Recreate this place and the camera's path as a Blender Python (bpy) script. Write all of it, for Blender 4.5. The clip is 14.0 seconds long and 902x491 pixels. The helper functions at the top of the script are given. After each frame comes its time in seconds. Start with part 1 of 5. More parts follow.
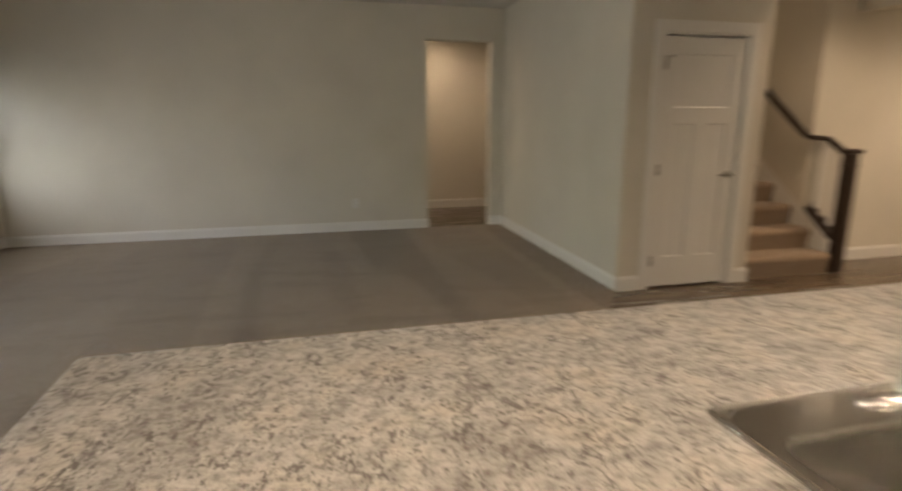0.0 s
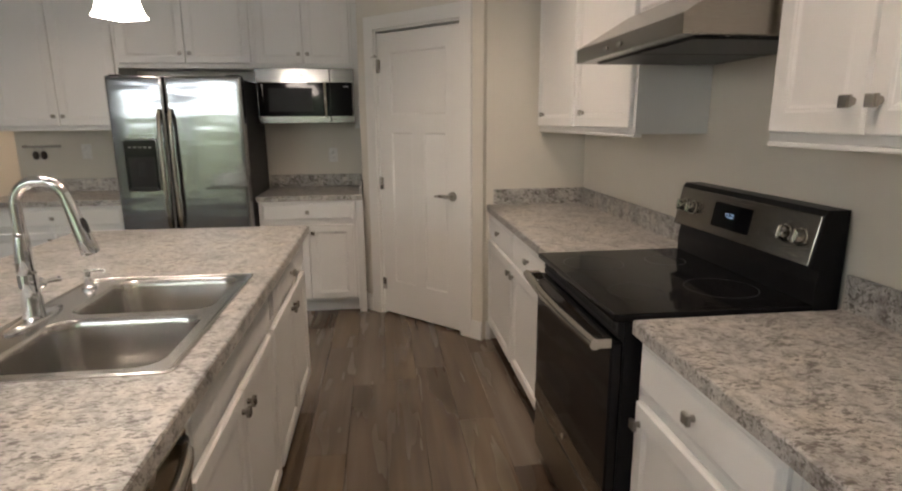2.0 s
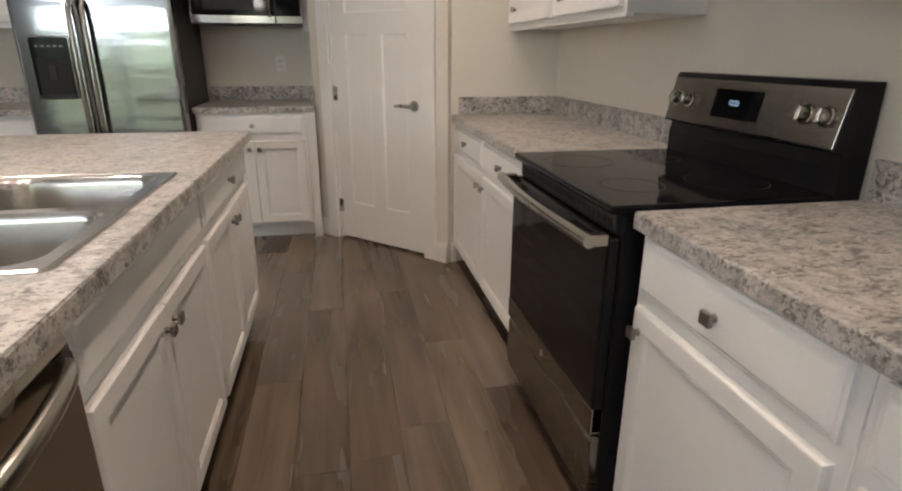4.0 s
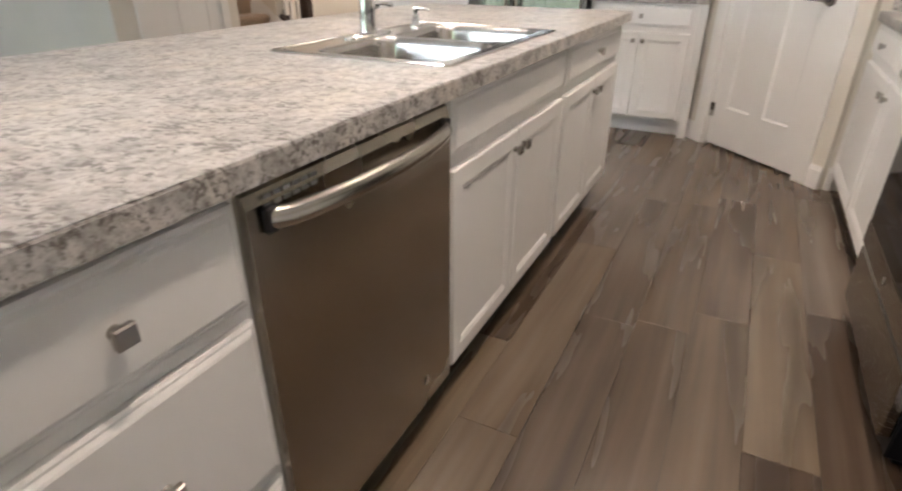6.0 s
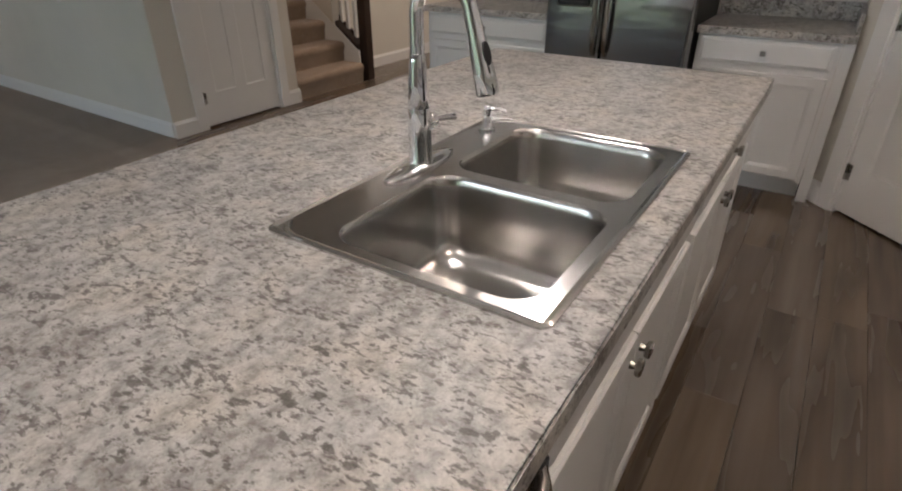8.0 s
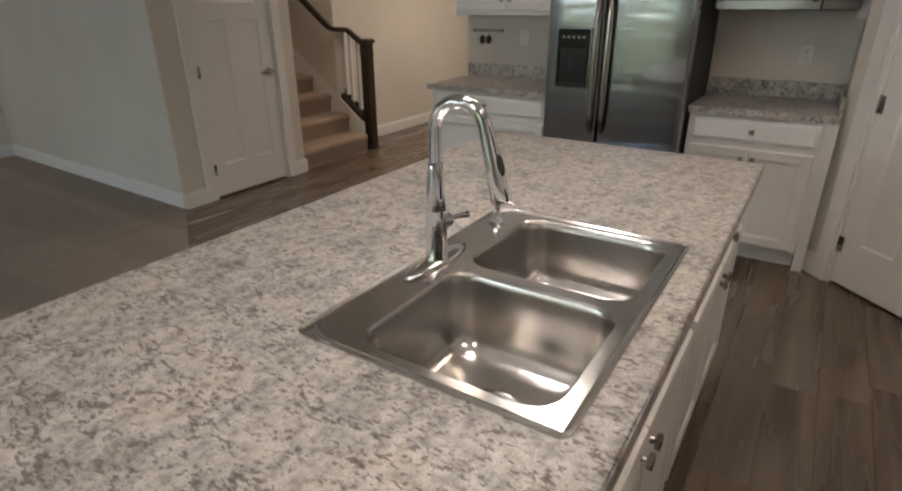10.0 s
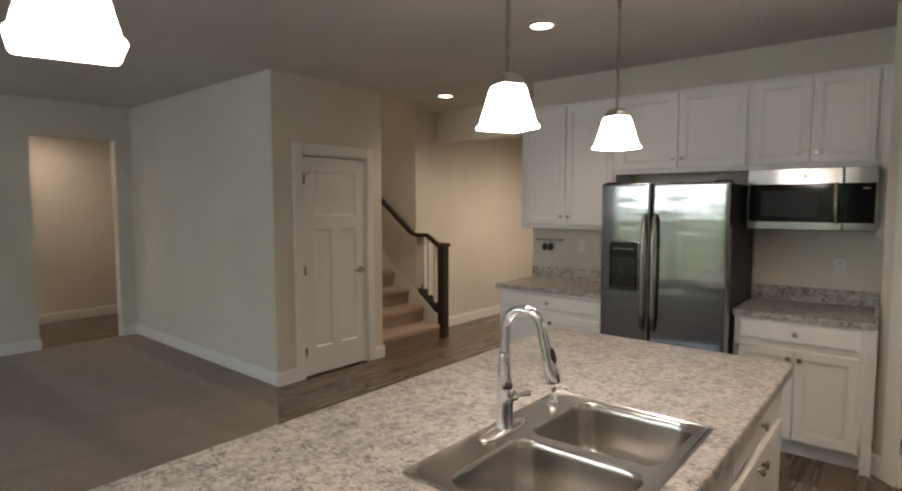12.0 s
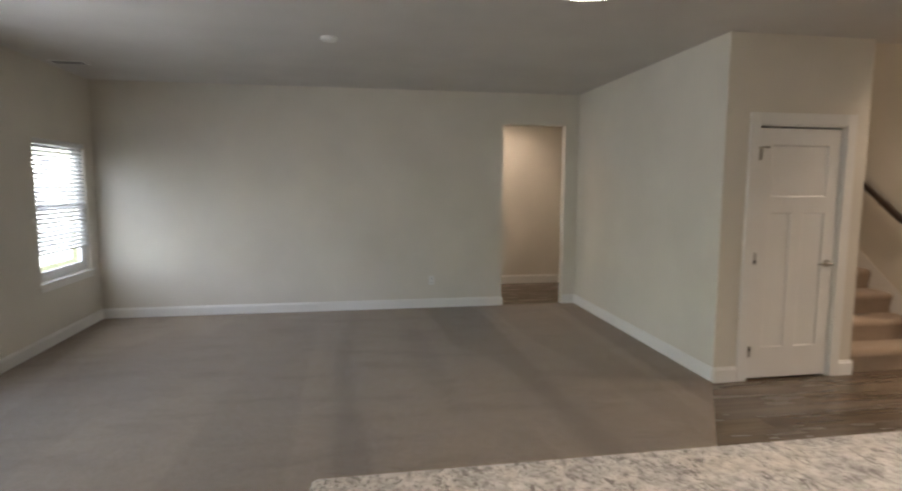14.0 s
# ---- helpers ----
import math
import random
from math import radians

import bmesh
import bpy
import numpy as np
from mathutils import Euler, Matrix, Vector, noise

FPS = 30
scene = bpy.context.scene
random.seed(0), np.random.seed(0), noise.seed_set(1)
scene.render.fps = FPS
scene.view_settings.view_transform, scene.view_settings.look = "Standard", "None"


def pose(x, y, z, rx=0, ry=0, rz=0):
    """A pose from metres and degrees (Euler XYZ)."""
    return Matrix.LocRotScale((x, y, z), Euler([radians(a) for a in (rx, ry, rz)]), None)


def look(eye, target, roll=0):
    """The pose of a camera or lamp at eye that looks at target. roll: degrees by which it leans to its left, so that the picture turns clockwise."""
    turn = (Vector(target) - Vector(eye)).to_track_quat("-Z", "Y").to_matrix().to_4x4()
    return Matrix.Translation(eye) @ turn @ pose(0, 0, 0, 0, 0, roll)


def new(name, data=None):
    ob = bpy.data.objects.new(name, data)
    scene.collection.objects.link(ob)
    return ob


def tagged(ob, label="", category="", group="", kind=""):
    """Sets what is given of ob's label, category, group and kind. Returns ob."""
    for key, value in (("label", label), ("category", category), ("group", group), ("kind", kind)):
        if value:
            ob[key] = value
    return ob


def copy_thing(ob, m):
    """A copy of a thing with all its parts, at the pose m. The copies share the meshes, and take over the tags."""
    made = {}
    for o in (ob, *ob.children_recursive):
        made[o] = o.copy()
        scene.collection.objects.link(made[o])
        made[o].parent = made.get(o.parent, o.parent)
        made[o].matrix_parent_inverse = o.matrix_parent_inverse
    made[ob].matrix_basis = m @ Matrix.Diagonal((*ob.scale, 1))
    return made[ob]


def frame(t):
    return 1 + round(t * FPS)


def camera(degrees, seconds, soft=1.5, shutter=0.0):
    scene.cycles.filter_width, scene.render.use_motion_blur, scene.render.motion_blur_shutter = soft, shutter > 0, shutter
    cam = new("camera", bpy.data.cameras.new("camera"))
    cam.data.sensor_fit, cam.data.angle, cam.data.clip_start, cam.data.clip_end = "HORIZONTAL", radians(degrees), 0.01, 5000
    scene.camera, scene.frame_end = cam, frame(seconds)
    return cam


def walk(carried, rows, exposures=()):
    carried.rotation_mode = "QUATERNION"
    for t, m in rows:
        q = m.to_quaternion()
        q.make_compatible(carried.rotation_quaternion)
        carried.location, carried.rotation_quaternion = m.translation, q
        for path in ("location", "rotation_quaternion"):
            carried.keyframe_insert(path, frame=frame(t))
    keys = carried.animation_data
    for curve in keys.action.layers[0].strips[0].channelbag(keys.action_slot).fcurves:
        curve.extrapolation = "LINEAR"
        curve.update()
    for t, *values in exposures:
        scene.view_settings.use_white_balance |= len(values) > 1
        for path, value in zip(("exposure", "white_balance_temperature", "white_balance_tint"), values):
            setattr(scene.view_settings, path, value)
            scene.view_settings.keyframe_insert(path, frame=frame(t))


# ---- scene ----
cam = camera(77.3, 14.0, soft=2.0, shutter=0.4)
PATH = [
    (0, (0.42, 0.599, 1.416), (0.899, 2.489, 0.971), -0.0),
    (0.5, (0.199, 0.403, 1.435), (1.488, 1.874, 1.02), 0.3),
    (1, (-0.057, 0.321, 1.456), (1.754, 1.067, 1.055), 0.1),
    (1.5, (-0.164, 0.293, 1.448), (1.786, 0.476, 1.041), -0.2),
    (2, (-0.119, 0.355, 1.44), (1.82, 0.122, 1.009), -0.4),
    (4.5, (0.132, 0.336, 1.197), (1.982, 0.012, 0.51), -0.4),
    (5, (0.037, 0.316, 1.152), (1.887, 0.431, 0.401), -0.2),
    (5.5, (-0.061, 0.274, 1.123), (1.686, 0.785, 0.295), -0.2),
    (6, (-0.116, 0.212, 1.139), (1.473, 1.017, 0.229), 0.1),
    (6.5, (-0.155, 0.227, 1.239), (1.342, 1.145, 0.282), 0.3),
    (7, (-0.068, 0.334, 1.321), (1.399, 1.294, 0.359), 0.3),
    (7.5, (0.24, 0.48, 1.351), (1.708, 1.434, 0.384), -0.0),
    (8, (0.504, 0.601, 1.376), (1.968, 1.555, 0.402), -0.2),
    (10.5, (0.421, 0.62, 1.536), (2.024, 1.644, 0.919), -0.4),
    (11, (0.296, 0.5, 1.598), (1.938, 1.602, 1.296), -0.2),
    (11.5, (0.178, 0.402, 1.631), (1.78, 1.587, 1.451), -0.2),
    (12, (0.073, 0.375, 1.605), (1.614, 1.641, 1.455), -0.0),
    (12.5, (0.073, 0.43, 1.595), (1.422, 1.897, 1.431), 0.0),
    (13, (0.108, 0.475, 1.592), (1.116, 2.193, 1.418), 0.1),
    (13.5, (0.067, 0.564, 1.582), (0.718, 2.446, 1.396), -0.1),
    (14, (0.025, 0.643, 1.576), (0.362, 2.602, 1.361), 0.2),
]
EXPOSURES = [
    (0, 2.80, 7710, 18),
    (0.5, 2.65, 7640, 18),
    (1, 2.62, 7160, 18),
    (1.5, 2.62, 6710, 18),
    (2, 2.80, 6510, 18),
    (4.5, 3.14, 6210, 18),
    (5, 3.29, 6160, 18),
    (5.5, 3.45, 5960, 18),
    (6, 3.57, 6010, 18),
    (6.5, 3.39, 5960, 18),
    (7, 3.05, 5910, 18),
    (7.5, 2.72, 5910, 18),
    (8, 2.53, 5910, 18),
    (10.5, 2.52, 6260, 18),
    (11, 2.67, 6360, 18),
    (11.5, 2.62, 6460, 18),
    (12, 2.72, 6460, 18),
    (12.5, 2.75, 6510, 18),
    (13, 2.84, 6460, 18),
    (13.5, 3.01, 6450, 18),
    (14, 3.16, 6600, 18),
]
walk(cam, [(t, look(eye, target, roll)) for t, eye, target, roll in PATH], EXPOSURES)

# ---- world, sun, large lights ----
world = bpy.data.worlds.new("sky_world")
scene.world = world
world.use_nodes = True
wn = world.node_tree
wn.nodes.clear()
w_out = wn.nodes.new("ShaderNodeOutputWorld")
w_bg = wn.nodes.new("ShaderNodeBackground")
w_sky = wn.nodes.new("ShaderNodeTexSky")
w_sky.sky_type, w_sky.sun_disc = "NISHITA", False
w_sky.sun_elevation, w_sky.sun_rotation = radians(48), radians(60)
w_bg.inputs["Strength"].default_value = 0.075
wn.links.new(w_sky.outputs[0], w_bg.inputs[0])
wn.links.new(w_bg.outputs[0], w_out.inputs[0])

sun_data = bpy.data.lights.new("sun", "SUN")
sun_data.energy, sun_data.angle, sun_data.color = 4.0, radians(0.6), (1.0, 0.95, 0.86)
sun = new("sun", sun_data)
# the sun stands in the east-north-east, so that no direct beam falls through the western openings
sun.matrix_world = look((30, 17, 38), (0, 0, 0))


def spot_lamp(name, x, y, z, watts, color, cone=135):
    d = bpy.data.lights.new(name, "SPOT")
    d.energy, d.color, d.spot_size, d.spot_blend, d.shadow_soft_size = watts, color, radians(cone), 0.8, 0.08
    ob = new(name, d)
    ob.matrix_world = pose(x, y, z)
    return ob


WEST = -2.88       # inner face of the west wall
WARM = (1.0, 0.815, 0.61)
DAY = (0.86, 0.94, 1.0)


def day_lamp(name, y, z, sy, sz, watts):
    d = bpy.data.lights.new(name, "AREA")
    d.shape, d.size, d.size_y, d.energy, d.color = "RECTANGLE", sy, sz, watts, DAY
    new(name, d).matrix_world = look((WEST - 0.15, y, z), (0, y, z - 0.1))


# the sky's light in the living room window and high in the patio door
day_lamp("living_window_daylight", 6.97, 1.30, 0.9, 1.1, 2.3)
day_lamp("patio_skylight", 3.92, 1.80, 2.24, 0.40, 3.0)
LAMPS = [(3.27, 2.258, 2.728, 6), (4.69, 4.243, 2.728, 6.4), (6.6, 3.4, 2.728, 29), (2.3, 8.6, 2.728, 8), (0.55, 0.22, 2.728, 9.0), (2.45, 0.22, 2.728, 10.5), (4.58, 7.4, 5.0, 16)]
for lx, ly, lz, lw in LAMPS:
    spot_lamp("downlight_beam", lx, ly, lz - 0.02, lw, WARM, 165 if lx > 6 or ly > 8 else 135)

# ---- materials ----


def mat(name):
    m = bpy.data.materials.new(name)
    m.use_nodes = True
    nt = m.node_tree
    return m, nt, nt.nodes["Principled BSDF"]


def node(nt, kind, **sets):
    n = nt.nodes.new(kind)
    for k, v in sets.items():
        n.inputs[k.replace("_", " ")].default_value = v
    return n


def coords(nt, scale=(1, 1, 1), source="Object"):
    tc = nt.nodes.new("ShaderNodeTexCoord")
    mp = nt.nodes.new("ShaderNodeMapping")
    mp.inputs["Scale"].default_value = scale
    nt.links.new(tc.outputs[source], mp.inputs["Vector"])
    return mp.outputs["Vector"]


def noise_tex(nt, vec, scale, detail=3.0, rough=0.5, distort=0.0):
    n = node(nt, "ShaderNodeTexNoise", Scale=scale, Detail=detail, Roughness=rough, Distortion=distort)
    if vec is not None:
        nt.links.new(vec, n.inputs["Vector"])
    return n


def ramp(nt, fac, stops):
    r = nt.nodes.new("ShaderNodeValToRGB")
    els = r.color_ramp.elements
    while len(els) < len(stops):
        els.new(0.5)
    for e, (p, c) in zip(els, stops):
        e.position, e.color = p, (*c, 1)
    nt.links.new(fac, r.inputs["Fac"])
    return r.outputs["Color"]


def mix(nt, a, b, fac, mode="MIX"):
    n = nt.nodes.new("ShaderNodeMix")
    n.data_type, n.blend_type = "RGBA", mode
    for sock, val in ((n.inputs[6], a), (n.inputs[7], b), (n.inputs[0], fac)):
        if hasattr(val, "is_linked"):
            nt.links.new(val, sock)
        elif isinstance(val, tuple):
            sock.default_value = (*val, 1)
        else:
            sock.default_value = val
    return n.outputs[2]


def bump(nt, bsdf, height, strength, dist):
    b = node(nt, "ShaderNodeBump", Strength=strength, Distance=dist)
    nt.links.new(height, b.inputs["Height"])
    nt.links.new(b.outputs["Normal"], bsdf.inputs["Normal"])


def painted(name, color, rough, grain=260.0, var=0.05, relief=0.12):
    """Rolled paint: faint large unevenness, fine roller stipple."""
    m, nt, p = mat(name)
    v = coords(nt)
    big = noise_tex(nt, v, 1.3, 3)
    c = ramp(nt, big.outputs["Fac"], [(0.3, tuple(x * (1 - var) for x in color)), (0.7, tuple(min(1, x * (1 + var)) for x in color))])
    nt.links.new(c, p.inputs["Base Color"])
    fine = noise_tex(nt, v, grain, 2)
    bump(nt, p, fine.outputs["Fac"], relief, 0.001)
    p.inputs["Roughness"].default_value = rough
    return m


M_WALL = painted("wall_paint", (0.68, 0.645, 0.57), 0.75)
M_CEIL = painted("ceiling_paint", (0.62, 0.60, 0.57), 0.9, grain=120, relief=0.3)
M_TRIM = painted("trim_paint", (0.80, 0.79, 0.76), 0.38, relief=0.05, var=0.02)
M_CAB = painted("cabinet_paint", (0.78, 0.775, 0.755), 0.36, grain=180, relief=0.04, var=0.02)


def turned(nt, vec, degrees, scale):
    """The same coordinates turned about z and stretched."""
    mp = nt.nodes.new("ShaderNodeMapping")
    mp.inputs["Rotation"].default_value = (0, 0, radians(degrees))
    mp.inputs["Scale"].default_value = scale
    nt.links.new(vec, mp.inputs["Vector"])
    return mp.outputs["Vector"]


def plus(nt, a, b, gain):
    """a + gain * b"""
    n = nt.nodes.new("ShaderNodeMath")
    n.operation = "MULTIPLY_ADD"
    nt.links.new(b, n.inputs[0])
    n.inputs[1].default_value = gain
    nt.links.new(a, n.inputs[2])
    return n.outputs[0]


def laminate():
    """Stone-look laminate: pale mottled ground, taupe speckle, gathered dark flecks."""
    m, nt, p = mat("speckled_laminate")
    v = coords(nt)
    cloud = noise_tex(nt, v, 8, 3, 0.55)
    mottle = noise_tex(nt, v, 34, 4, 0.62)
    speck = noise_tex(nt, turned(nt, v, 35, (1.0, 0.7, 1.0)), 96, 4, 0.68)
    fine = noise_tex(nt, v, 230, 2, 0.6)
    c = ramp(nt, cloud.outputs["Fac"], [(0.34, (0.40, 0.388, 0.375)), (0.5, (0.50, 0.484, 0.462)), (0.66, (0.515, 0.48, 0.435))])
    c = mix(nt, c, ramp(nt, mottle.outputs["Fac"], [(0.34, (0.60, 0.59, 0.58)), (0.46, (0.90, 0.895, 0.89)), (0.60, (1.15, 1.15, 1.15))]), 1.0, "MULTIPLY")
    c = mix(nt, c, (0.22, 0.195, 0.168), ramp(nt, plus(nt, speck.outputs["Fac"], cloud.outputs["Fac"], -0.25), [(0.41, (0, 0, 0)), (0.52, (0.7, 0.7, 0.7))]))
    gather = noise_tex(nt, turned(nt, v, 24, (1.0, 0.6, 1.0)), 22, 3, 0.6)
    for deg, sc, lo in ((24, (1.0, 0.48, 1.0), 0.318), (-52, (1.0, 0.55, 1.0), 0.328)):
        fl = noise_tex(nt, turned(nt, v, deg, sc), 104, 3, 0.6, 0.25)
        k = ramp(nt, plus(nt, fl.outputs["Fac"], gather.outputs["Fac"], -0.5), [(lo, (0, 0, 0)), (lo + 0.075, (0.78, 0.78, 0.78))])
        c = mix(nt, c, (0.10, 0.088, 0.076), k)
    c = mix(nt, c, ramp(nt, fine.outputs["Fac"], [(0.36, (0.80, 0.80, 0.80)), (0.62, (1.06, 1.06, 1.06))]), 0.7, "MULTIPLY")
    nt.links.new(c, p.inputs["Base Color"])
    nt.links.new(ramp(nt, mottle.outputs["Fac"], [(0.3, (0.34, 0.34, 0.34)), (0.7, (0.44, 0.44, 0.44))]), p.inputs["Roughness"])
    bump(nt, p, fine.outputs["Fac"], 0.06, 0.0008)
    return m


M_LAM = laminate()


def planks():
    m, nt, p = mat("weathered_wood_plank")
    info = nt.nodes.new("ShaderNodeObjectInfo")
    tc = nt.nodes.new("ShaderNodeTexCoord")
    add = nt.nodes.new("ShaderNodeVectorMath")
    add.operation = "ADD"
    sc = nt.nodes.new("ShaderNodeVectorMath")
    sc.operation = "SCALE"
    sc.inputs[0].default_value = (17.3, 9.1, 3.7)
    nt.links.new(info.outputs["Random"], sc.inputs["Scale"])
    nt.links.new(tc.outputs["Object"], add.inputs[0])
    nt.links.new(sc.outputs[0], add.inputs[1])
    mp = nt.nodes.new("ShaderNodeMapping")
    mp.inputs["Scale"].default_value = (0.5, 4.6, 1)
    nt.links.new(add.outputs[0], mp.inputs["Vector"])
    grain = noise_tex(nt, mp.outputs[0], 2.4, 2.5, 0.5, 0.4)
    mp2 = nt.nodes.new("ShaderNodeMapping")
    mp2.inputs["Scale"].default_value = (1.2, 20.0, 1)
    nt.links.new(add.outputs[0], mp2.inputs["Vector"])
    fib = noise_tex(nt, mp2.outputs[0], 4.0, 3, 0.6)
    tone = ramp(nt, info.outputs["Random"], [(0.0, (0.074, 0.050, 0.034)), (0.22, (0.130, 0.098, 0.068)), (0.42, (0.146, 0.119, 0.094)), (0.58, (0.090, 0.064, 0.043)), (0.8, (0.158, 0.122, 0.083)), (1.0, (0.084, 0.058, 0.039))])
    g = ramp(nt, grain.outputs["Fac"], [(0.28, (0.62, 0.59, 0.55)), (0.42, (0.86, 0.84, 0.81)), (0.52, (1.04, 1.03, 1.02)), (0.68, (1.28, 1.26, 1.23))])
    c = mix(nt, tone, g, 1.0, "MULTIPLY")
    c = mix(nt, c, ramp(nt, fib.outputs["Fac"], [(0.32, (0.84, 0.83, 0.82)), (0.6, (1.05, 1.05, 1.05))]), 0.12, "MULTIPLY")
    # limed streaks along the grain
    mp3 = nt.nodes.new("ShaderNodeMapping")
    mp3.inputs["Scale"].default_value = (0.28, 7.5, 1)
    nt.links.new(add.outputs[0], mp3.inputs["Vector"])
    lime = noise_tex(nt, mp3.outputs[0], 3.0, 1.5, 0.5, 0.2)
    c = mix(nt, c, (0.25, 0.208, 0.165), ramp(nt, lime.outputs["Fac"], [(0.50, (0, 0, 0)), (0.78, (0.26, 0.26, 0.26))]))
    c = mix(nt, c, (0.034, 0.024, 0.017), ramp(nt, lime.outputs["Fac"], [(0.24, (0.32, 0.32, 0.32)), (0.46, (0, 0, 0))]))
    nt.links.new(c, p.inputs["Base Color"])
    r = ramp(nt, grain.outputs["Fac"], [(0.3, (0.29, 0.29, 0.29)), (0.7, (0.24, 0.24, 0.24))])
    nt.links.new(r, p.inputs["Roughness"])
    p.inputs["Specular IOR Level"].default_value = 0.65
    return m


M_PLANK = planks()


def carpet(name, a, b, tracks):
    m, nt, p = mat(name)
    v = coords(nt)
    pile = noise_tex(nt, v, 420, 3, 0.7)
    clump = noise_tex(nt, v, 26, 5, 0.75)
    c = ramp(nt, pile.outputs["Fac"], [(0.3, a), (0.7, b)])
    c = mix(nt, c, ramp(nt, clump.outputs["Fac"], [(0.3, (0.80, 0.80, 0.80)), (0.7, (1.10, 1.10, 1.10))]), 1.0, "MULTIPLY")
    if tracks:
        # pile brushed to and fro: broad swaths, with comb strokes across them
        swath = noise_tex(nt, turned(nt, v, 14, (1.2, 0.16, 1.0)), 0.95, 0.8, 0.4)
        c = mix(nt, c, ramp(nt, swath.outputs["Fac"], [(0.40, (0.76, 0.745, 0.73)), (0.435, (0.97, 0.965, 0.96)), (0.56, (1.04, 1.04, 1.03)), (0.59, (0.91, 0.905, 0.90))]), 1.0, "MULTIPLY")
        comb = noise_tex(nt, turned(nt, v, 4, (0.9, 3.6, 1.0)), 1.5, 3, 0.5)
        c = mix(nt, c, ramp(nt, comb.outputs["Fac"], [(0.34, (0.84, 0.83, 0.82)), (0.46, (1.0, 1.0, 1.0)), (0.68, (1.06, 1.06, 1.05))]), 0.7, "MULTIPLY")
    nt.links.new(c, p.inputs["Base Color"])
    p.inputs["Roughness"].default_value = 0.95
    p.inputs["Sheen Weight"].default_value = 0.25
    bump(nt, p, pile.outputs["Fac"], 0.7, 0.006)
    return m


M_CARPET = carpet("grey_carpet", (0.212, 0.163, 0.117), (0.345, 0.268, 0.197), True)
M_STAIRC = carpet("stair_carpet", (0.25, 0.178, 0.118), (0.39, 0.288, 0.20), False)


def metal(name, color, rough, stretch=None, scratch=0.08, waves=0.0):
    m, nt, p = mat(name)
    p.inputs["Metallic"].default_value = 1.0
    p.inputs["Base Color"].default_value = (*color, 1)
    v = coords(nt, stretch or (1, 1, 1))
    n = noise_tex(nt, v, 30 if stretch else 3, 3)
    r = ramp(nt, n.outputs["Fac"], [(0.3, (rough * 0.8,) * 3), (0.7, (rough * 1.2,) * 3)])
    nt.links.new(r, p.inputs["Roughness"])
    if stretch:
        h = n.outputs["Fac"]
        if waves:
            # sheet metal that is not quite flat: long low waves across the door
            wv = noise_tex(nt, coords(nt, (0.9, 0.9, 4.5)), 1.6, 2, 0.4)
            b0 = node(nt, "ShaderNodeBump", Strength=1.0, Distance=waves)
            nt.links.new(wv.outputs["Fac"], b0.inputs["Height"])
        bump(nt, p, h, scratch, 0.0006)
        if waves:
            nt.links.new(b0.outputs["Normal"], p.inputs["Normal"].links[0].from_node.inputs["Normal"])
    return m


M_STEEL = metal("brushed_steel_front", (0.31, 0.31, 0.315), 0.11, (1.0, 1.0, 40.0), 0.015, 0.0034)
M_STEELD = metal("dark_brushed_steel", (0.30, 0.275, 0.24), 0.24, (1.0, 1.0, 40.0), 0.004, 0.002)
M_STEELM = metal("microwave_steel", (0.36, 0.36, 0.36), 0.17)
M_DWASH = metal("dishwasher_steel", (0.44, 0.40, 0.34), 0.24)
M_SINK = metal("satin_sink_steel", (0.57, 0.555, 0.53), 0.21, (160.0, 160.0, 1.5), 0.008)
M_CHROME = metal("chrome", (0.80, 0.81, 0.82), 0.03)
M_NICKEL = metal("satin_nickel", (0.38, 0.36, 0.33), 0.28)
M_HANDLE = metal("polished_handle_steel", (0.46, 0.435, 0.39), 0.22)


def plain(name, color, rough, coat=0.0, metallic=0.0, spec=0.5):
    m, nt, p = mat(name)
    v = coords(nt)
    n = noise_tex(nt, v, 40, 3)
    nt.links.new(ramp(nt, n.outputs["Fac"], [(0.3, tuple(c * 0.9 for c in color)), (0.7, tuple(min(1, c * 1.1) for c in color))]), p.inputs["Base Color"])
    p.inputs["Roughness"].default_value = rough
    p.inputs["Coat Weight"].default_value = coat
    p.inputs["Specular IOR Level"].default_value = spec
    p.inputs["Metallic"].default_value = metallic
    return m


M_BLACKG = plain("black_glass", (0.008, 0.008, 0.009), 0.06, spec=0.2)
M_BLACK = plain("black_enamel", (0.008, 0.008, 0.009), 0.38, spec=0.2)
M_GREYP = plain("dark_grey_panel", (0.022, 0.022, 0.023), 0.45, spec=0.3)
M_PLASTIC = plain("white_plastic", (0.75, 0.74, 0.71), 0.4)
# dark board colour stands in for the shade beneath the base cabinets
M_TOE_SHADE = plain("toe_kick_painted_shade", (0.10, 0.095, 0.09), 0.6)
M_SUB = plain("subfloor", (0.05, 0.045, 0.04), 0.8)
M_LEGEND = plain("printed_legend", (0.30, 0.30, 0.30), 0.5)
# near-black pieces stand in for the shade inside slots, recesses and drains
M_PLUGDK = plain("cavity_shade", (0.01, 0.01, 0.01), 0.7)


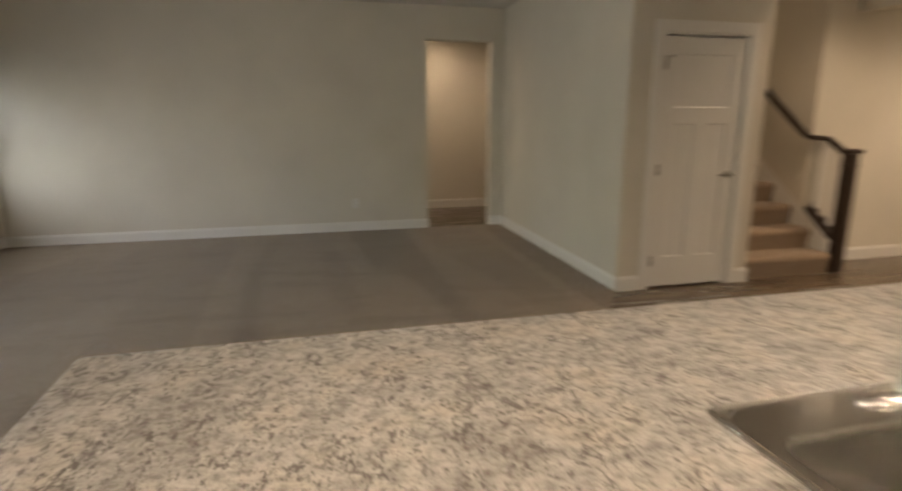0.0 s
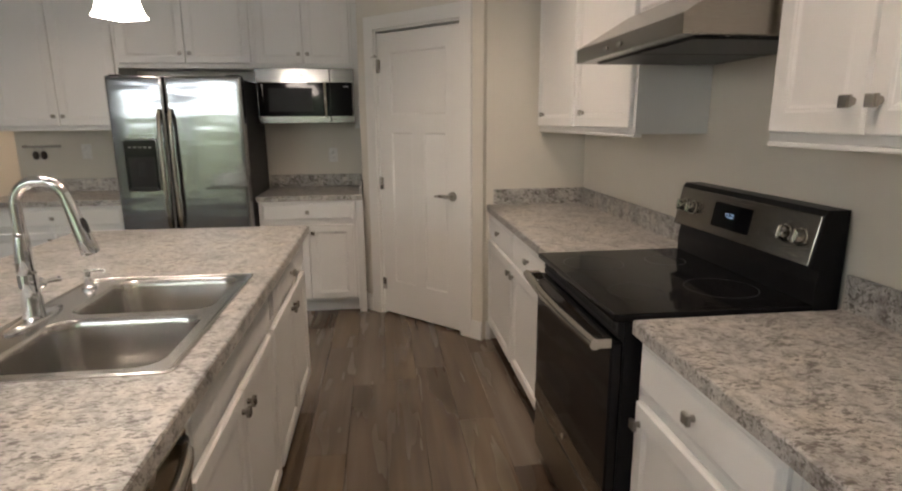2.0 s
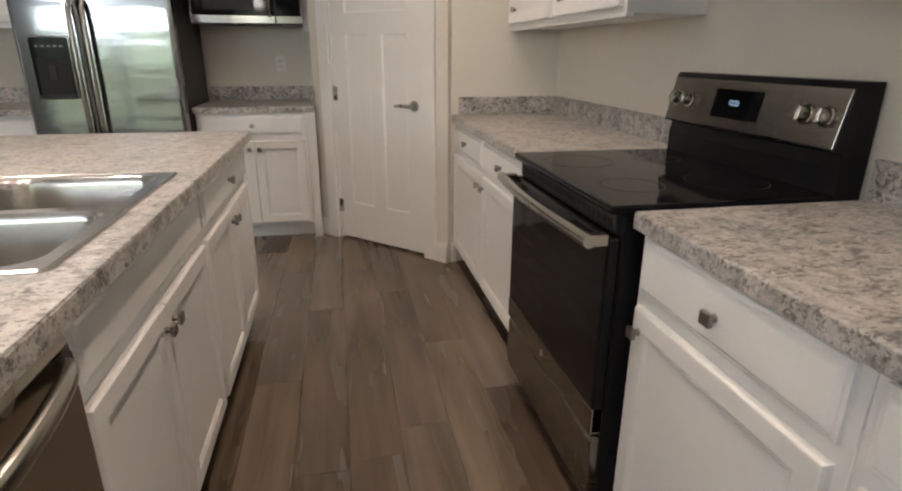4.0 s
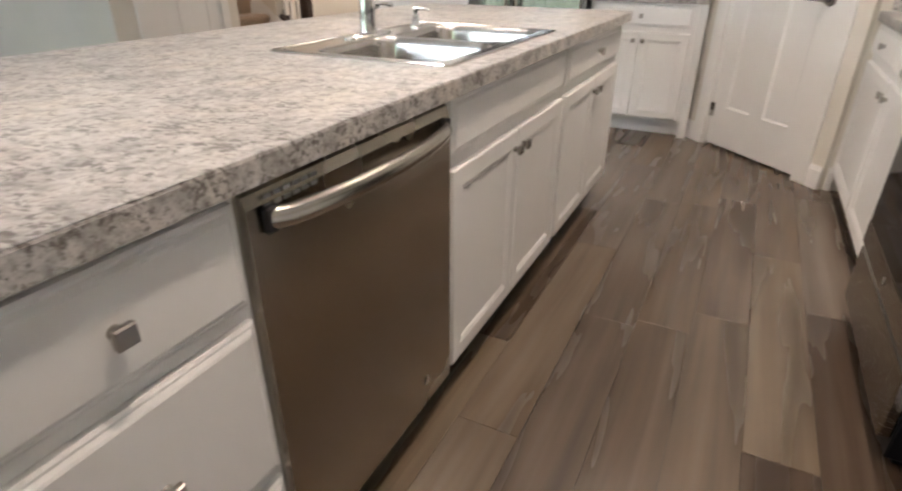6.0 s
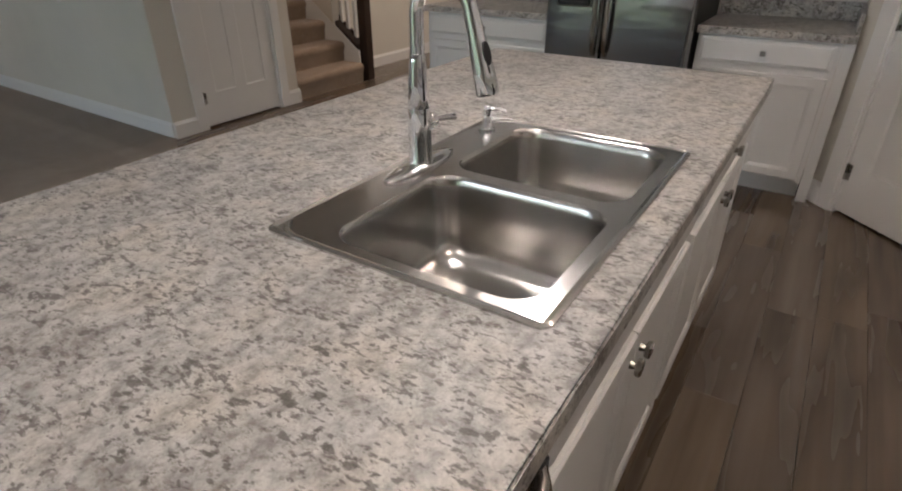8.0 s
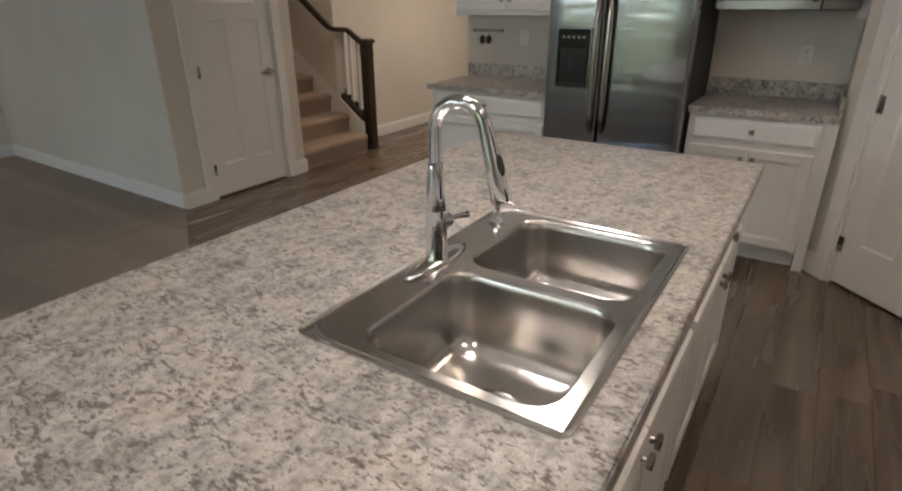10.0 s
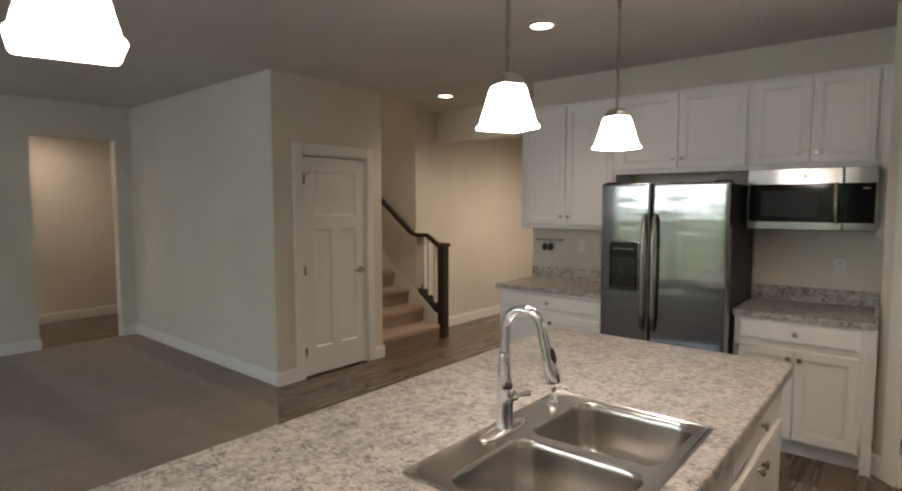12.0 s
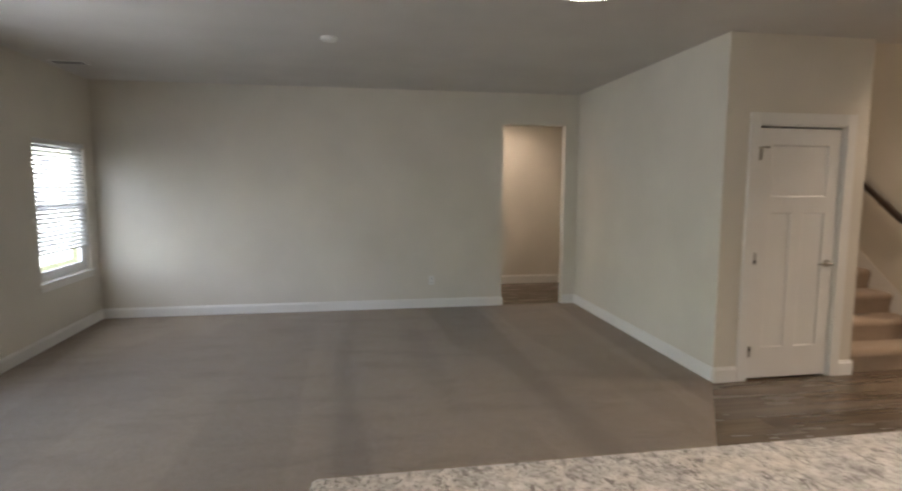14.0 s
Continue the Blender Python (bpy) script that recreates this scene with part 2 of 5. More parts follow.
def espresso():
    m, nt, p = mat("espresso_wood")
    v = coords(nt, (30, 30, 2.5))
    n = noise_tex(nt, v, 3, 4, 0.6, 0.8)
    nt.links.new(ramp(nt, n.outputs["Fac"], [(0.3, (0.016, 0.009, 0.006)), (0.7, (0.045, 0.026, 0.018))]), p.inputs["Base Color"])
    p.inputs["Roughness"].default_value = 0.32
    return m


M_ESP = espresso()


def glowing(name, color, strength):
    m, nt, p = mat(name)
    p.inputs["Base Color"].default_value = (0.85, 0.85, 0.83, 1)
    p.inputs["Emission Color"].default_value = (*color, 1)
    p.inputs["Emission Strength"].default_value = strength
    p.inputs["Roughness"].default_value = 0.25
    return m


M_SHADE = glowing("lit_opal_glass", (1.0, 0.90, 0.76), 5.0)
M_BULB = glowing("lit_lamp_lens", (1.0, 0.87, 0.68), 2.5)
M_DIGIT = glowing("clock_digits", (0.35, 0.65, 1.0), 0.10)


def glass():
    m, nt, p = mat("window_glass")
    p.inputs["Base Color"].default_value = (0.97, 0.99, 0.98, 1)
    p.inputs["Transmission Weight"].default_value = 1.0
    p.inputs["Roughness"].default_value = 0.0
    p.inputs["IOR"].default_value = 1.1
    return m


M_GLASS = glass()
M_VINYL = plain("white_vinyl", (0.78, 0.78, 0.77), 0.35)
M_BLIND = plain("white_blind_slat", (0.74, 0.75, 0.75), 0.45)


def greenery(name, a, b, scale):
    m, nt, p = mat(name)
    v = coords(nt)
    n = noise_tex(nt, v, scale, 6, 0.7)
    nt.links.new(ramp(nt, n.outputs["Fac"], [(0.32, a), (0.68, b)]), p.inputs["Base Color"])
    p.inputs["Roughness"].default_value = 0.9
    return m


M_GRASS = greenery("lawn", (0.036, 0.046, 0.018), (0.078, 0.088, 0.042), 3.0)
M_WOODS = greenery("far_woods", (0.03, 0.055, 0.018), (0.12, 0.17, 0.06), 0.6)
# the trees glow faintly: emission added in place of daylight on the foliage
woods = M_WOODS.node_tree.nodes["Principled BSDF"]
woods.inputs["Emission Color"].default_value = (0.82, 1.0, 0.74, 1)
woods.inputs["Emission Strength"].default_value = 0.15

# ---- building helpers ----


def box(bm, x0, x1, y0, y1, z0, z1, bev=0.0, seg=1):
    g = bmesh.ops.create_cube(bm, size=1.0)
    vs = g["verts"]
    for v in vs:
        v.co = Vector((x0 + (v.co.x + 0.5) * (x1 - x0), y0 + (v.co.y + 0.5) * (y1 - y0), z0 + (v.co.z + 0.5) * (z1 - z0)))
    if bev:
        es = {e for v in vs for e in v.link_edges}
        bmesh.ops.bevel(bm, geom=list(es), offset=bev, segments=seg, affect="EDGES", profile=0.5)


def boxes(*specs):
    bm = bmesh.new()
    for s in specs:
        box(bm, *s)
    return bm


def cyl(bm, p, q, r0, r1=None, n=20, caps=True):
    """A tapered rod from p to q."""
    p, q = Vector(p), Vector(q)
    m = Matrix.Translation((p + q) / 2) @ (q - p).to_track_quat("Z", "Y").to_matrix().to_4x4()
    bmesh.ops.create_cone(bm, cap_ends=caps, segments=n, radius1=r0, radius2=r0 if r1 is None else r1, depth=(q - p).length, matrix=m)


def rings(bm, loops, cap_first=True, cap_last=True, closed=True):
    """Skin a list of equally long loops of points."""
    made = [[bm.verts.new(p) for p in loop] for loop in loops]
    n = len(made[0])
    for a, b in zip(made, made[1:]):
        for i in range(n if closed else n - 1):
            j = (i + 1) % n
            bm.faces.new((a[i], a[j], b[j], b[i]))
    if cap_first:
        bm.faces.new(tuple(reversed(made[0])))
    if cap_last:
        bm.faces.new(tuple(made[-1]))
    return made


def tube(bm, pts, radii, n=16):
    """A round tube along pts."""
    pts = [Vector(p) for p in pts]
    loops = []
    up = Vector((0.13, 0.97, 0.21))
    for i, p in enumerate(pts):
        t = (pts[min(i + 1, len(pts) - 1)] - pts[max(i - 1, 0)]).normalized()
        a = t.cross(up).normalized()
        b = t.cross(a)
        r = radii[i] if isinstance(radii, (list, tuple)) else radii
        loops.append([p + r * (math.cos(2 * math.pi * k / n) * a + math.sin(2 * math.pi * k / n) * b) for k in range(n)])
    rings(bm, loops)


def rect_rings(bm, x0, x1, z0, z1, steps):
    """A panel in the xz plane with a stepped profile: steps of (inset, y)."""
    loops = [[Vector((x0 + i, y, z0 + i)), Vector((x1 - i, y, z0 + i)), Vector((x1 - i, y, z1 - i)), Vector((x0 + i, y, z1 - i))] for i, y in steps]
    rings(bm, loops)


def rounded(x0, x1, y0, y1, r, z, n=6):
    pts = []
    for cx, cy, a0 in ((x1 - r, y0 + r, -90), (x1 - r, y1 - r, 0), (x0 + r, y1 - r, 90), (x0 + r, y0 + r, 180)):
        for k in range(n + 1):
            a = radians(a0 + 90 * k / n)
            pts.append(Vector((cx + r * math.cos(a), cy + r * math.sin(a), z)))
    return pts


def mesh_of(name, bm, material, smooth=False):
    bmesh.ops.recalc_face_normals(bm, faces=bm.faces)
    me = bpy.data.meshes.new(name)
    bm.to_mesh(me)
    bm.free()
    me.materials.append(material)
    if smooth:
        for f in me.polygons:
            f.use_smooth = True
        me.set_sharp_from_angle(angle=radians(smooth if smooth is not True else 40))
    return me


def part(name, bm, material, parent, label="", smooth=False, at=None):
    ob = new(name, mesh_of(name, bm, material, smooth))
    ob.parent = parent
    if at is not None:
        ob.matrix_basis = at
    if label:
        tagged(ob, label)
    return ob


def thing(name, m, label, category, group=""):
    ob = new(name)
    ob.matrix_basis = m
    ob.empty_display_size = 0.1
    return tagged(ob, label, category, group)


def structure(name, bm, material, label, category, smooth=False):
    ob = new(name, mesh_of(name, bm, material, smooth))
    return tagged(ob, label, category, kind="structure")


def wall_along(bm, axis, lo, hi, a, b, z0, z1, openings=()):
    """A wall from lo to hi along an axis, between a and b across it; openings (from, to, bottom, top)."""
    def put(u0, u1, w0, w1):
        if u1 - u0 > 1e-4 and w1 - w0 > 1e-4:
            if axis == "x":
                box(bm, u0, u1, a, b, w0, w1)
            else:
                box(bm, a, b, u0, u1, w0, w1)
    at = lo
    for o0, o1, ob, ot in sorted(openings):
        put(at, o0, z0, z1)
        put(o0, o1, z0, ob)
        put(o0, o1, ot, z1)
        at = o1
    put(at, hi, z0, z1)


# ---- large structure ----
CEIL = 2.728
NORTH, SOUTH, EAST = 7.69, -0.94, 4.71
bm = bmesh.new()
wall_along(bm, "y", -1.08, 9.5, WEST - 0.13, WEST, -0.02, CEIL, [(6.46, 7.48, 0.63, 2.0), (2.70, 5.14, 0.0, 2.05), (1.2, 2.1, 0.95, 2.05)])
wall_west = structure("wall_west", bm, M_WALL, "beige painted drywall wall with window and patio door openings", "wall")
bm = bmesh.new()
wall_along(bm, "x", WEST, 3.985, NORTH, NORTH + 0.12, -0.02, CEIL, [(1.908, 2.737, -0.02, 2.335)])
structure("wall_north", bm, M_WALL, "beige painted drywall wall with a cased-free hall opening", "wall")
bm = bmesh.new()
rings(bm, [[Vector((2.843, 4.731, z)), Vector((2.963, 4.731, z)), Vector((3.035, NORTH, z)), Vector((2.915, NORTH, z))] for z in (-0.02, CEIL)])
structure("wall_living_east", bm, M_WALL, "beige painted drywall side wall of the living room", "wall")
bm = bmesh.new()
wall_along(bm, "x", 2.841, 4.105, 4.611, 4.731, -0.02, CEIL, [(3.128, 3.897, -0.02, 2.05)])
structure("wall_closet", bm, M_WALL, "beige painted wall around the under-stair closet door", "wall")
bm = boxes((3.985, 4.105, 4.731, 9.5, -0.02, 5.0), (3.985, 4.105, 4.60, 4.731, CEIL + 0.121, 5.0))
structure("wall_stair_west", bm, M_WALL, "beige painted wall beside the staircase", "wall")
bm = boxes((5.05, 5.17, 4.60, 5.01, CEIL + 0.121, 5.0), (5.05, 5.17, 5.01, 9.5, -0.02, 5.0), (5.17, 9.0, 5.01, 5.13, -0.02, CEIL))
structure("wall_hall_north", bm, M_WALL, "warm beige painted hall wall beside the stairs", "wall")
bm = boxes((5.4, 5.54, 3.18, 5.01, 2.35, CEIL))
structure("hall_header", bm, M_WALL, "beige drywall header over the hall opening", "header")
bm = boxes((EAST, EAST + 0.12, -1.08, 3.18, -0.02, CEIL), (EAST + 0.12, 5.54, 3.06, 3.18, -0.02, CEIL))
structure("wall_kitchen_east", bm, M_WALL, "beige painted kitchen wall behind the refrigerator", "wall")
bm = boxes((9.0, 9.12, 2.0, 5.14, -0.02, CEIL), (5.54, 9.0, 2.0, 2.12, -0.02, CEIL))
structure("wall_hall_end", bm, M_WALL, "beige painted wall closing the hall", "wall")
bm = boxes((WEST - 0.13, EAST, SOUTH - 0.125, SOUTH, -0.02, CEIL))
structure("wall_south", bm, M_WALL, "beige painted kitchen wall behind the range", "wall")
bm = boxes((4.21, EAST, 0.385, 0.505, -0.02, CEIL), (3.42, 3.54, SOUTH, -0.30, -0.02, CEIL))
structure("wall_pantry_return", bm, M_WALL, "beige painted return walls of the corner pantry", "wall")
bm = boxes((1.0, 3.985, 9.36, 9.48, -0.02, CEIL), (1.0, 1.12, NORTH + 0.12, 9.36, -0.02, CEIL))
structure("wall_back_hall", bm, M_WALL, "beige painted wall of the back hall", "wall")
bm = boxes((WEST - 0.13, 9.12, -1.08, 4.72, CEIL, CEIL + 0.12), (WEST - 0.13, 3.985, 4.72, 9.5, CEIL, CEIL + 0.12), (5.17, 9.12, 4.72, 9.5, CEIL, CEIL + 0.12), (5.05, 5.17, 4.72, 5.009, CEIL, CEIL + 0.12),
           (3.985, 5.17, 4.60, 9.5, 5.0, 5.1), (4.105, 5.05, 4.60, 4.72, CEIL + 0.12, 5.0))
structure("ceiling", bm, M_CEIL, "flat off-white textured ceiling", "ceiling")
bm = boxes((4.105, 5.05, 9.38, 9.5, 0, 5.0))
structure("wall_stair_top", bm, M_WALL, "beige wall closing the stairwell", "wall")

# corner pantry wall, set at forty-five degrees: its frame has x along the wall and -y towards the kitchen
D = 0.7071
PANTRY = Matrix.Translation((4.18, 0.505, 0)) @ Matrix(((-D, D, 0, 0), (-D, -D, 0, 0), (0, 0, 1, 0), (0, 0, 0, 1)))   # x runs south-west along the face
PLEN = 1.103


def wall_diag():
    bm = bmesh.new()
    for u0, u1, z0, z1 in ((0, 0.172, -0.02, CEIL), (0.932, PLEN, -0.02, CEIL), (0.172, 0.932, 2.06, CEIL)):
        box(bm, u0, u1, 0.0, 0.12, z0, z1)
    ob = structure("wall_pantry", bm, M_WALL, "beige painted angled pantry wall", "wall")
    ob.matrix_basis = PANTRY
    return ob


wall_diag()

# ground floor slab and outside
bm = boxes((WEST - 0.13, 9.12, -1.08, 9.5, -0.12, -0.02))
structure("floor", bm, M_SUB, "dark subfloor slab beneath the boards and carpet", "floor")
bm = bmesh.new()
rings(bm, [[Vector((0.93, 1.70, z)), Vector((2.843, 4.611, z)), Vector((2.92, NORTH + 0.01, z)), Vector((WEST, NORTH + 0.01, z)), Vector((WEST, 1.70, z))] for z in (-0.02, 0.009)])
structure("carpet", bm, M_CARPET, "grey-beige wall-to-wall carpet with vacuum marks", "carpet")
bm = bmesh.new()
bmesh.ops.create_grid(bm, x_segments=8, y_segments=8, size=400, matrix=Matrix.Translation((0, 0, -0.35)))
structure("ground", bm, M_GRASS, "green lawn outside the windows", "ground")
bm = bmesh.new()
for i in range(40):
    y = -60 + i * 3.2
    bmesh.ops.create_icosphere(bm, subdivisions=2, radius=5.6 + (i * 7 % 5) * 0.9, matrix=Matrix.Translation((-60 - (i * 13 % 7), y, 4.2 + (i * 11 % 6) * 0.9)))
for v in bm.verts:
    v.co += 1.1 * noise.noise_vector(v.co * 0.35)
tagged(structure("backdrop", bm, M_WOODS, "line of green trees far behind the lawn", "backdrop", smooth=80))

# ---- trim ----
BASE_H, BASE_T = 0.125, 0.016


def baseboard(runs):
    """Each run is (x0, y0, x1, y1, nx, ny): along a wall face, with the normal into the room."""
    bm = bmesh.new()
    for x0, y0, x1, y1, nx, ny in runs:
        a, b, n = Vector((x0, y0, 0)), Vector((x1, y1, 0)), Vector((nx, ny, 0)).normalized()
        prof = [(0, -0.01), (BASE_T, -0.01), (BASE_T, BASE_H - 0.022), (BASE_T - 0.005, BASE_H - 0.014), (BASE_T - 0.008, BASE_H), (0, BASE_H)]
        rings(bm, [[p + n * d + Vector((0, 0, h)) for d, h in prof] for p in (a, b)])
    return structure("baseboard", bm, M_TRIM, "white painted moulded baseboard", "baseboard")


e = BASE_T
baseboard([(WEST, 4.95, WEST, NORTH, 1, 0)])
baseboard([(WEST, NORTH, 1.908, NORTH, 0, -1)])
baseboard([(1.908, NORTH, 1.908, NORTH + 0.12, 1, 0)])
baseboard([(2.737, NORTH, 2.915, NORTH, 0, -1)])
baseboard([(2.915, NORTH, 2.843, 4.611, -1, 0)])
baseboard([(2.841, 4.611, 3.039, 4.611, 0, -1)])
baseboard([(3.986, 4.611, 4.105 + e, 4.611, 0, -1)])
baseboard([(4.105, 4.611, 4.105, 4.75, 1, 0)])
baseboard([(5.17, 5.01, 9.0, 5.01, 0, -1)])
baseboard([(1.12, 9.36, 3.985, 9.36, 0, -1)])
baseboard([(3.985, NORTH + 0.12, 3.985, 9.36, -1, 0)])
baseboard([(4.18, 0.505, 4.122, 0.447, -D, D)])
baseboard([(3.457, -0.218, 3.40, -0.275, -D, D)])
baseboard([(3.42, -0.30, 3.42, -0.331, -1, 0)])
baseboard([(4.235, 0.505, 4.18, 0.505, 0, 1)])
baseboard([(WEST, 2.2, WEST, 2.9, 1, 0)])

# ---- kinds of things ----


def casing(name, m, w, h, cw=0.088, proud=0.018):
    """Flat door casing in a frame with x along the wall and -y into the room."""
    bm = bmesh.new()
    box(bm, -cw, 0, -proud, 0.0, 0, h + cw, 0.002)
    box(bm, w, w + cw, -proud, 0.0, 0, h + cw, 0.002)
    box(bm, 0, w, -proud, 0.0, h, h + cw, 0.002)
    # jambs
    box(bm, 0, 0.014, 0, 0.115, 0, h)
    box(bm, w - 0.014, w, 0, 0.115, 0, h)
    box(bm, 0.014, w - 0.014, 0, 0.115, h - 0.014, h)
    ob = structure(name, bm, M_TRIM, "white painted flat door casing and jamb", "door casing")
    ob.matrix_basis = m
    return ob


def panel_door(m, w, h, hinge_left, label):
    """Three-panel door: one broad panel above two tall ones. x along the wall, -y into the room."""
    d = thing("door", m, label, "door")
    tagged(d, kind="structure")
    bm = bmesh.new()
    st, rt, t = 0.118, 0.118, 0.009
    box(bm, 0, w, t, 0.036, 0, h, 0.001)
    cuts_z = [(0.0, 0.25), (1.345, 1.468), (h - 0.13, h)]
    box(bm, 0, st, 0, t + 0.002, 0, h)
    box(bm, w - st, w, 0, t + 0.002, 0, h)
    for z0, z1 in cuts_z:
        box(bm, st, w - st, 0, t + 0.002, z0, z1)
    box(bm, w / 2 - 0.052, w / 2 + 0.052, 0, t + 0.002, 0.25, 1.345)
    # slanted sticking round each panel
    for x0, x1, z0, z1 in ((st, w - st, 1.468, h - 0.13), (st, w / 2 - 0.052, 0.25, 1.345), (w / 2 + 0.052, w - st, 0.25, 1.345)):
        k = 0.010
        lo = [Vector((x0, 0.0005, z0)), Vector((x1, 0.0005, z0)), Vector((x1, 0.0005, z1)), Vector((x0, 0.0005, z1))]
        li = [Vector((x0 + k, t - 0.0005, z0 + k)), Vector((x1 - k, t - 0.0005, z0 + k)), Vector((x1 - k, t - 0.0005, z1 - k)), Vector((x0 + k, t - 0.0005, z1 - k))]
        rings(bm, [lo, li], False, False)
    part("leaf", bm, M_TRIM, d)
    hx = 0.0 if hinge_left else w
    s = -1 if hinge_left else 1
    for z in (0.22, 0.98, 1.80):
        bm = bmesh.new()
        cyl(bm, (hx + s * 0.004, -0.006, z - 0.045), (hx + s * 0.004, -0.006, z + 0.045), 0.0065, n=12)
        cyl(bm, (hx + s * 0.004, -0.006, z + 0.045), (hx + s * 0.004, -0.006, z + 0.052), 0.0075, 0.003, n=12)
        box(bm, hx - (0.024 if s > 0 else 0), hx + (0 if s > 0 else 0.024), -0.0025, 0.001, z - 0.043, z + 0.043)
        part("hinge", bm, M_NICKEL, d, "satin nickel hinge", smooth=True)
    kx = w - 0.066 if hinge_left else 0.066
    bm = bmesh.new()
    cyl(bm, (kx, 0.002, 0.93), (kx, -0.010, 0.93), 0.033, 0.030, n=28)
    cyl(bm, (kx, -0.010, 0.93), (kx, -0.048, 0.93), 0.011, n=16)
    rose = part("rosette", bm, M_NICKEL, d, "satin nickel lever handle", smooth=True)
    bm = bmesh.new()
    pts = [(kx - s * -0.012, -0.048, 0.93), (kx + s * 0.02, -0.052, 0.931), (kx + s * 0.06, -0.052, 0.932), (kx + s * 0.105, -0.050, 0.930), (kx + s * 0.118, -0.047, 0.929)]
    tube(bm, [(kx - s * 0.014, -0.048, 0.93)] + pts[1:], [0.012, 0.0125, 0.0105, 0.009, 0.006], n=14)
    part("lever", bm, M_NICKEL, rose, smooth=True)
    return d


def door_stop(m):
    """A hinge-pin stop on the top hinge."""
    s = thing("hinge_pin_stop", m, "satin nickel hinge pin door stop", "door stop")
    bm = bmesh.new()
    cyl(bm, (0, -0.006, 0), (0.03, -0.05, 0), 0.004, n=10)
    cyl(bm, (0.03, -0.05, 0), (0.036, -0.059, 0), 0.008, n=12)
    cyl(bm, (0, -0.006, 0), (-0.03, -0.03, 0), 0.004, n=10)
    part("arm", bm, M_NICKEL, s, smooth=True)
    return s


def knob(parent, x, z, y=-0.0195):
    bm = bmesh.new()
    cyl(bm, (x, y + 0.001, z), (x, y - 0.012, z), 0.0095, 0.0065, n=12)
    loops = []
    for h, r in ((0.011, 0.009), (0.013, 0.0125), (0.021, 0.0135), (0.0245, 0.0117)):
        loops.append([Vector((x + sx * r, y - h, z + sz * r)) for sx, sz in ((-1, -1), (1, -1), (1, 1), (-1, 1))])
    rings(bm, loops)
    return part("knob", bm, M_NICKEL, parent, "square satin nickel knob", smooth=30)


def cab_door(parent, x0, x1, z0, z1, kx=None, kz=None):
    bm = bmesh.new()
    rect_rings(bm, x0, x1, z0, z1, [(0, 0), (0, -0.013), (0.003, -0.0185), (0.006, -0.0195), (0.048, -0.0195), (0.053, -0.0165), (0.057, -0.0165), (0.064, -0.0115), (0.070, -0.0110)])
    d = part("door", bm, M_CAB, parent)
    if kx is not None:
        knob(d, kx, kz)
    return d


def cab_drawer(parent, x0, x1, z0, z1, with_knob=True):
    bm = bmesh.new()
    rect_rings(bm, x0, x1, z0, z1, [(0, 0), (0, -0.010), (0.005, -0.013), (0.009, -0.013), (0.014, -0.0175), (0.018, -0.0195), (0.024, -0.0195)])
    d = part("drawer_front", bm, M_CAB, parent)
    if with_knob:
        knob(d, (x0 + x1) / 2, (z0 + z1) / 2)
    return d


def carcass(c, w, d, z0, z1, toe, hollow=False):
    bm = bmesh.new()
    if hollow:
        for nm, s in (("side_panel", (0, 0.018, 0.018, d, z0, z1)), ("side_panel", (w - 0.018, w, 0.018, d, z0, z1)), ("back_panel", (0.018, w - 0.018, d - 0.012, d, z0, z1)), ("bottom_panel", (0.018, w - 0.018, 0.018, d - 0.012, z0, z0 + 0.018))):
            part(nm, boxes(s), M_CAB, c)
        box(bm, 0, w, 0, 0.018, z0, z1)
        part("face_frame", bm, M_CAB, c)
    else:
        box(bm, 0, w, 0, d, z0, z1, 0.0015)
        part("body", bm, M_CAB, c)
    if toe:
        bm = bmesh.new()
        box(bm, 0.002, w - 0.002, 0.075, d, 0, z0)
        # any toe but white gets the shade under the cabinet as its colour
        part("toe_kick", bm, M_CAB if toe == "white" else M_TOE_SHADE, c)


def base_cabinet(m, w, d=0.60, layout="one", top=0.874, label="white painted base cabinet with square nickel knobs", toe="white", false_front=False, two_drawers=False, knob_side=0):
    """Front at y = 0 towards -y."""
    c = thing("base_cabinet", m, label, "cabinet", "base cabinets")
    z0 = 0.105
    carcass(c, w, d, z0, top, toe, hollow=false_front)
    g = 0.022
    zd0, zd1 = top - 0.146, top - 0.015
    if layout == "drawers":
        g = 0.012
        cab_drawer(c, g, w - g, 0.694, 0.850)
        cab_drawer(c, g, w - g, 0.372, 0.666)
        cab_drawer(c, g, w - g, z0 + 0.018, 0.344)
        return c
    if two_drawers:
        cab_drawer(c, g, w / 2 - 0.014, zd0, zd1)
        cab_drawer(c, w / 2 + 0.014, w - g, zd0, zd1)
    else:
        cab_drawer(c, g, w - g, zd0, zd1, not false_front)
    zt = zd0 - 0.036
    if layout == "single":
        kx = w - g - 0.03 if knob_side > 0 else g + 0.03
        cab_door(c, g, w - g, z0 + 0.018, zt, kx, zt - 0.055)
    else:
        h = 0.002 if layout == "pair" else 0.014
        cab_door(c, g, w / 2 - h, z0 + 0.018, zt, w / 2 - h - 0.03, zt - 0.055)
        cab_door(c, w / 2 + h, w - g, z0 + 0.018, zt, w / 2 + h + 0.03, zt - 0.055)
    return c


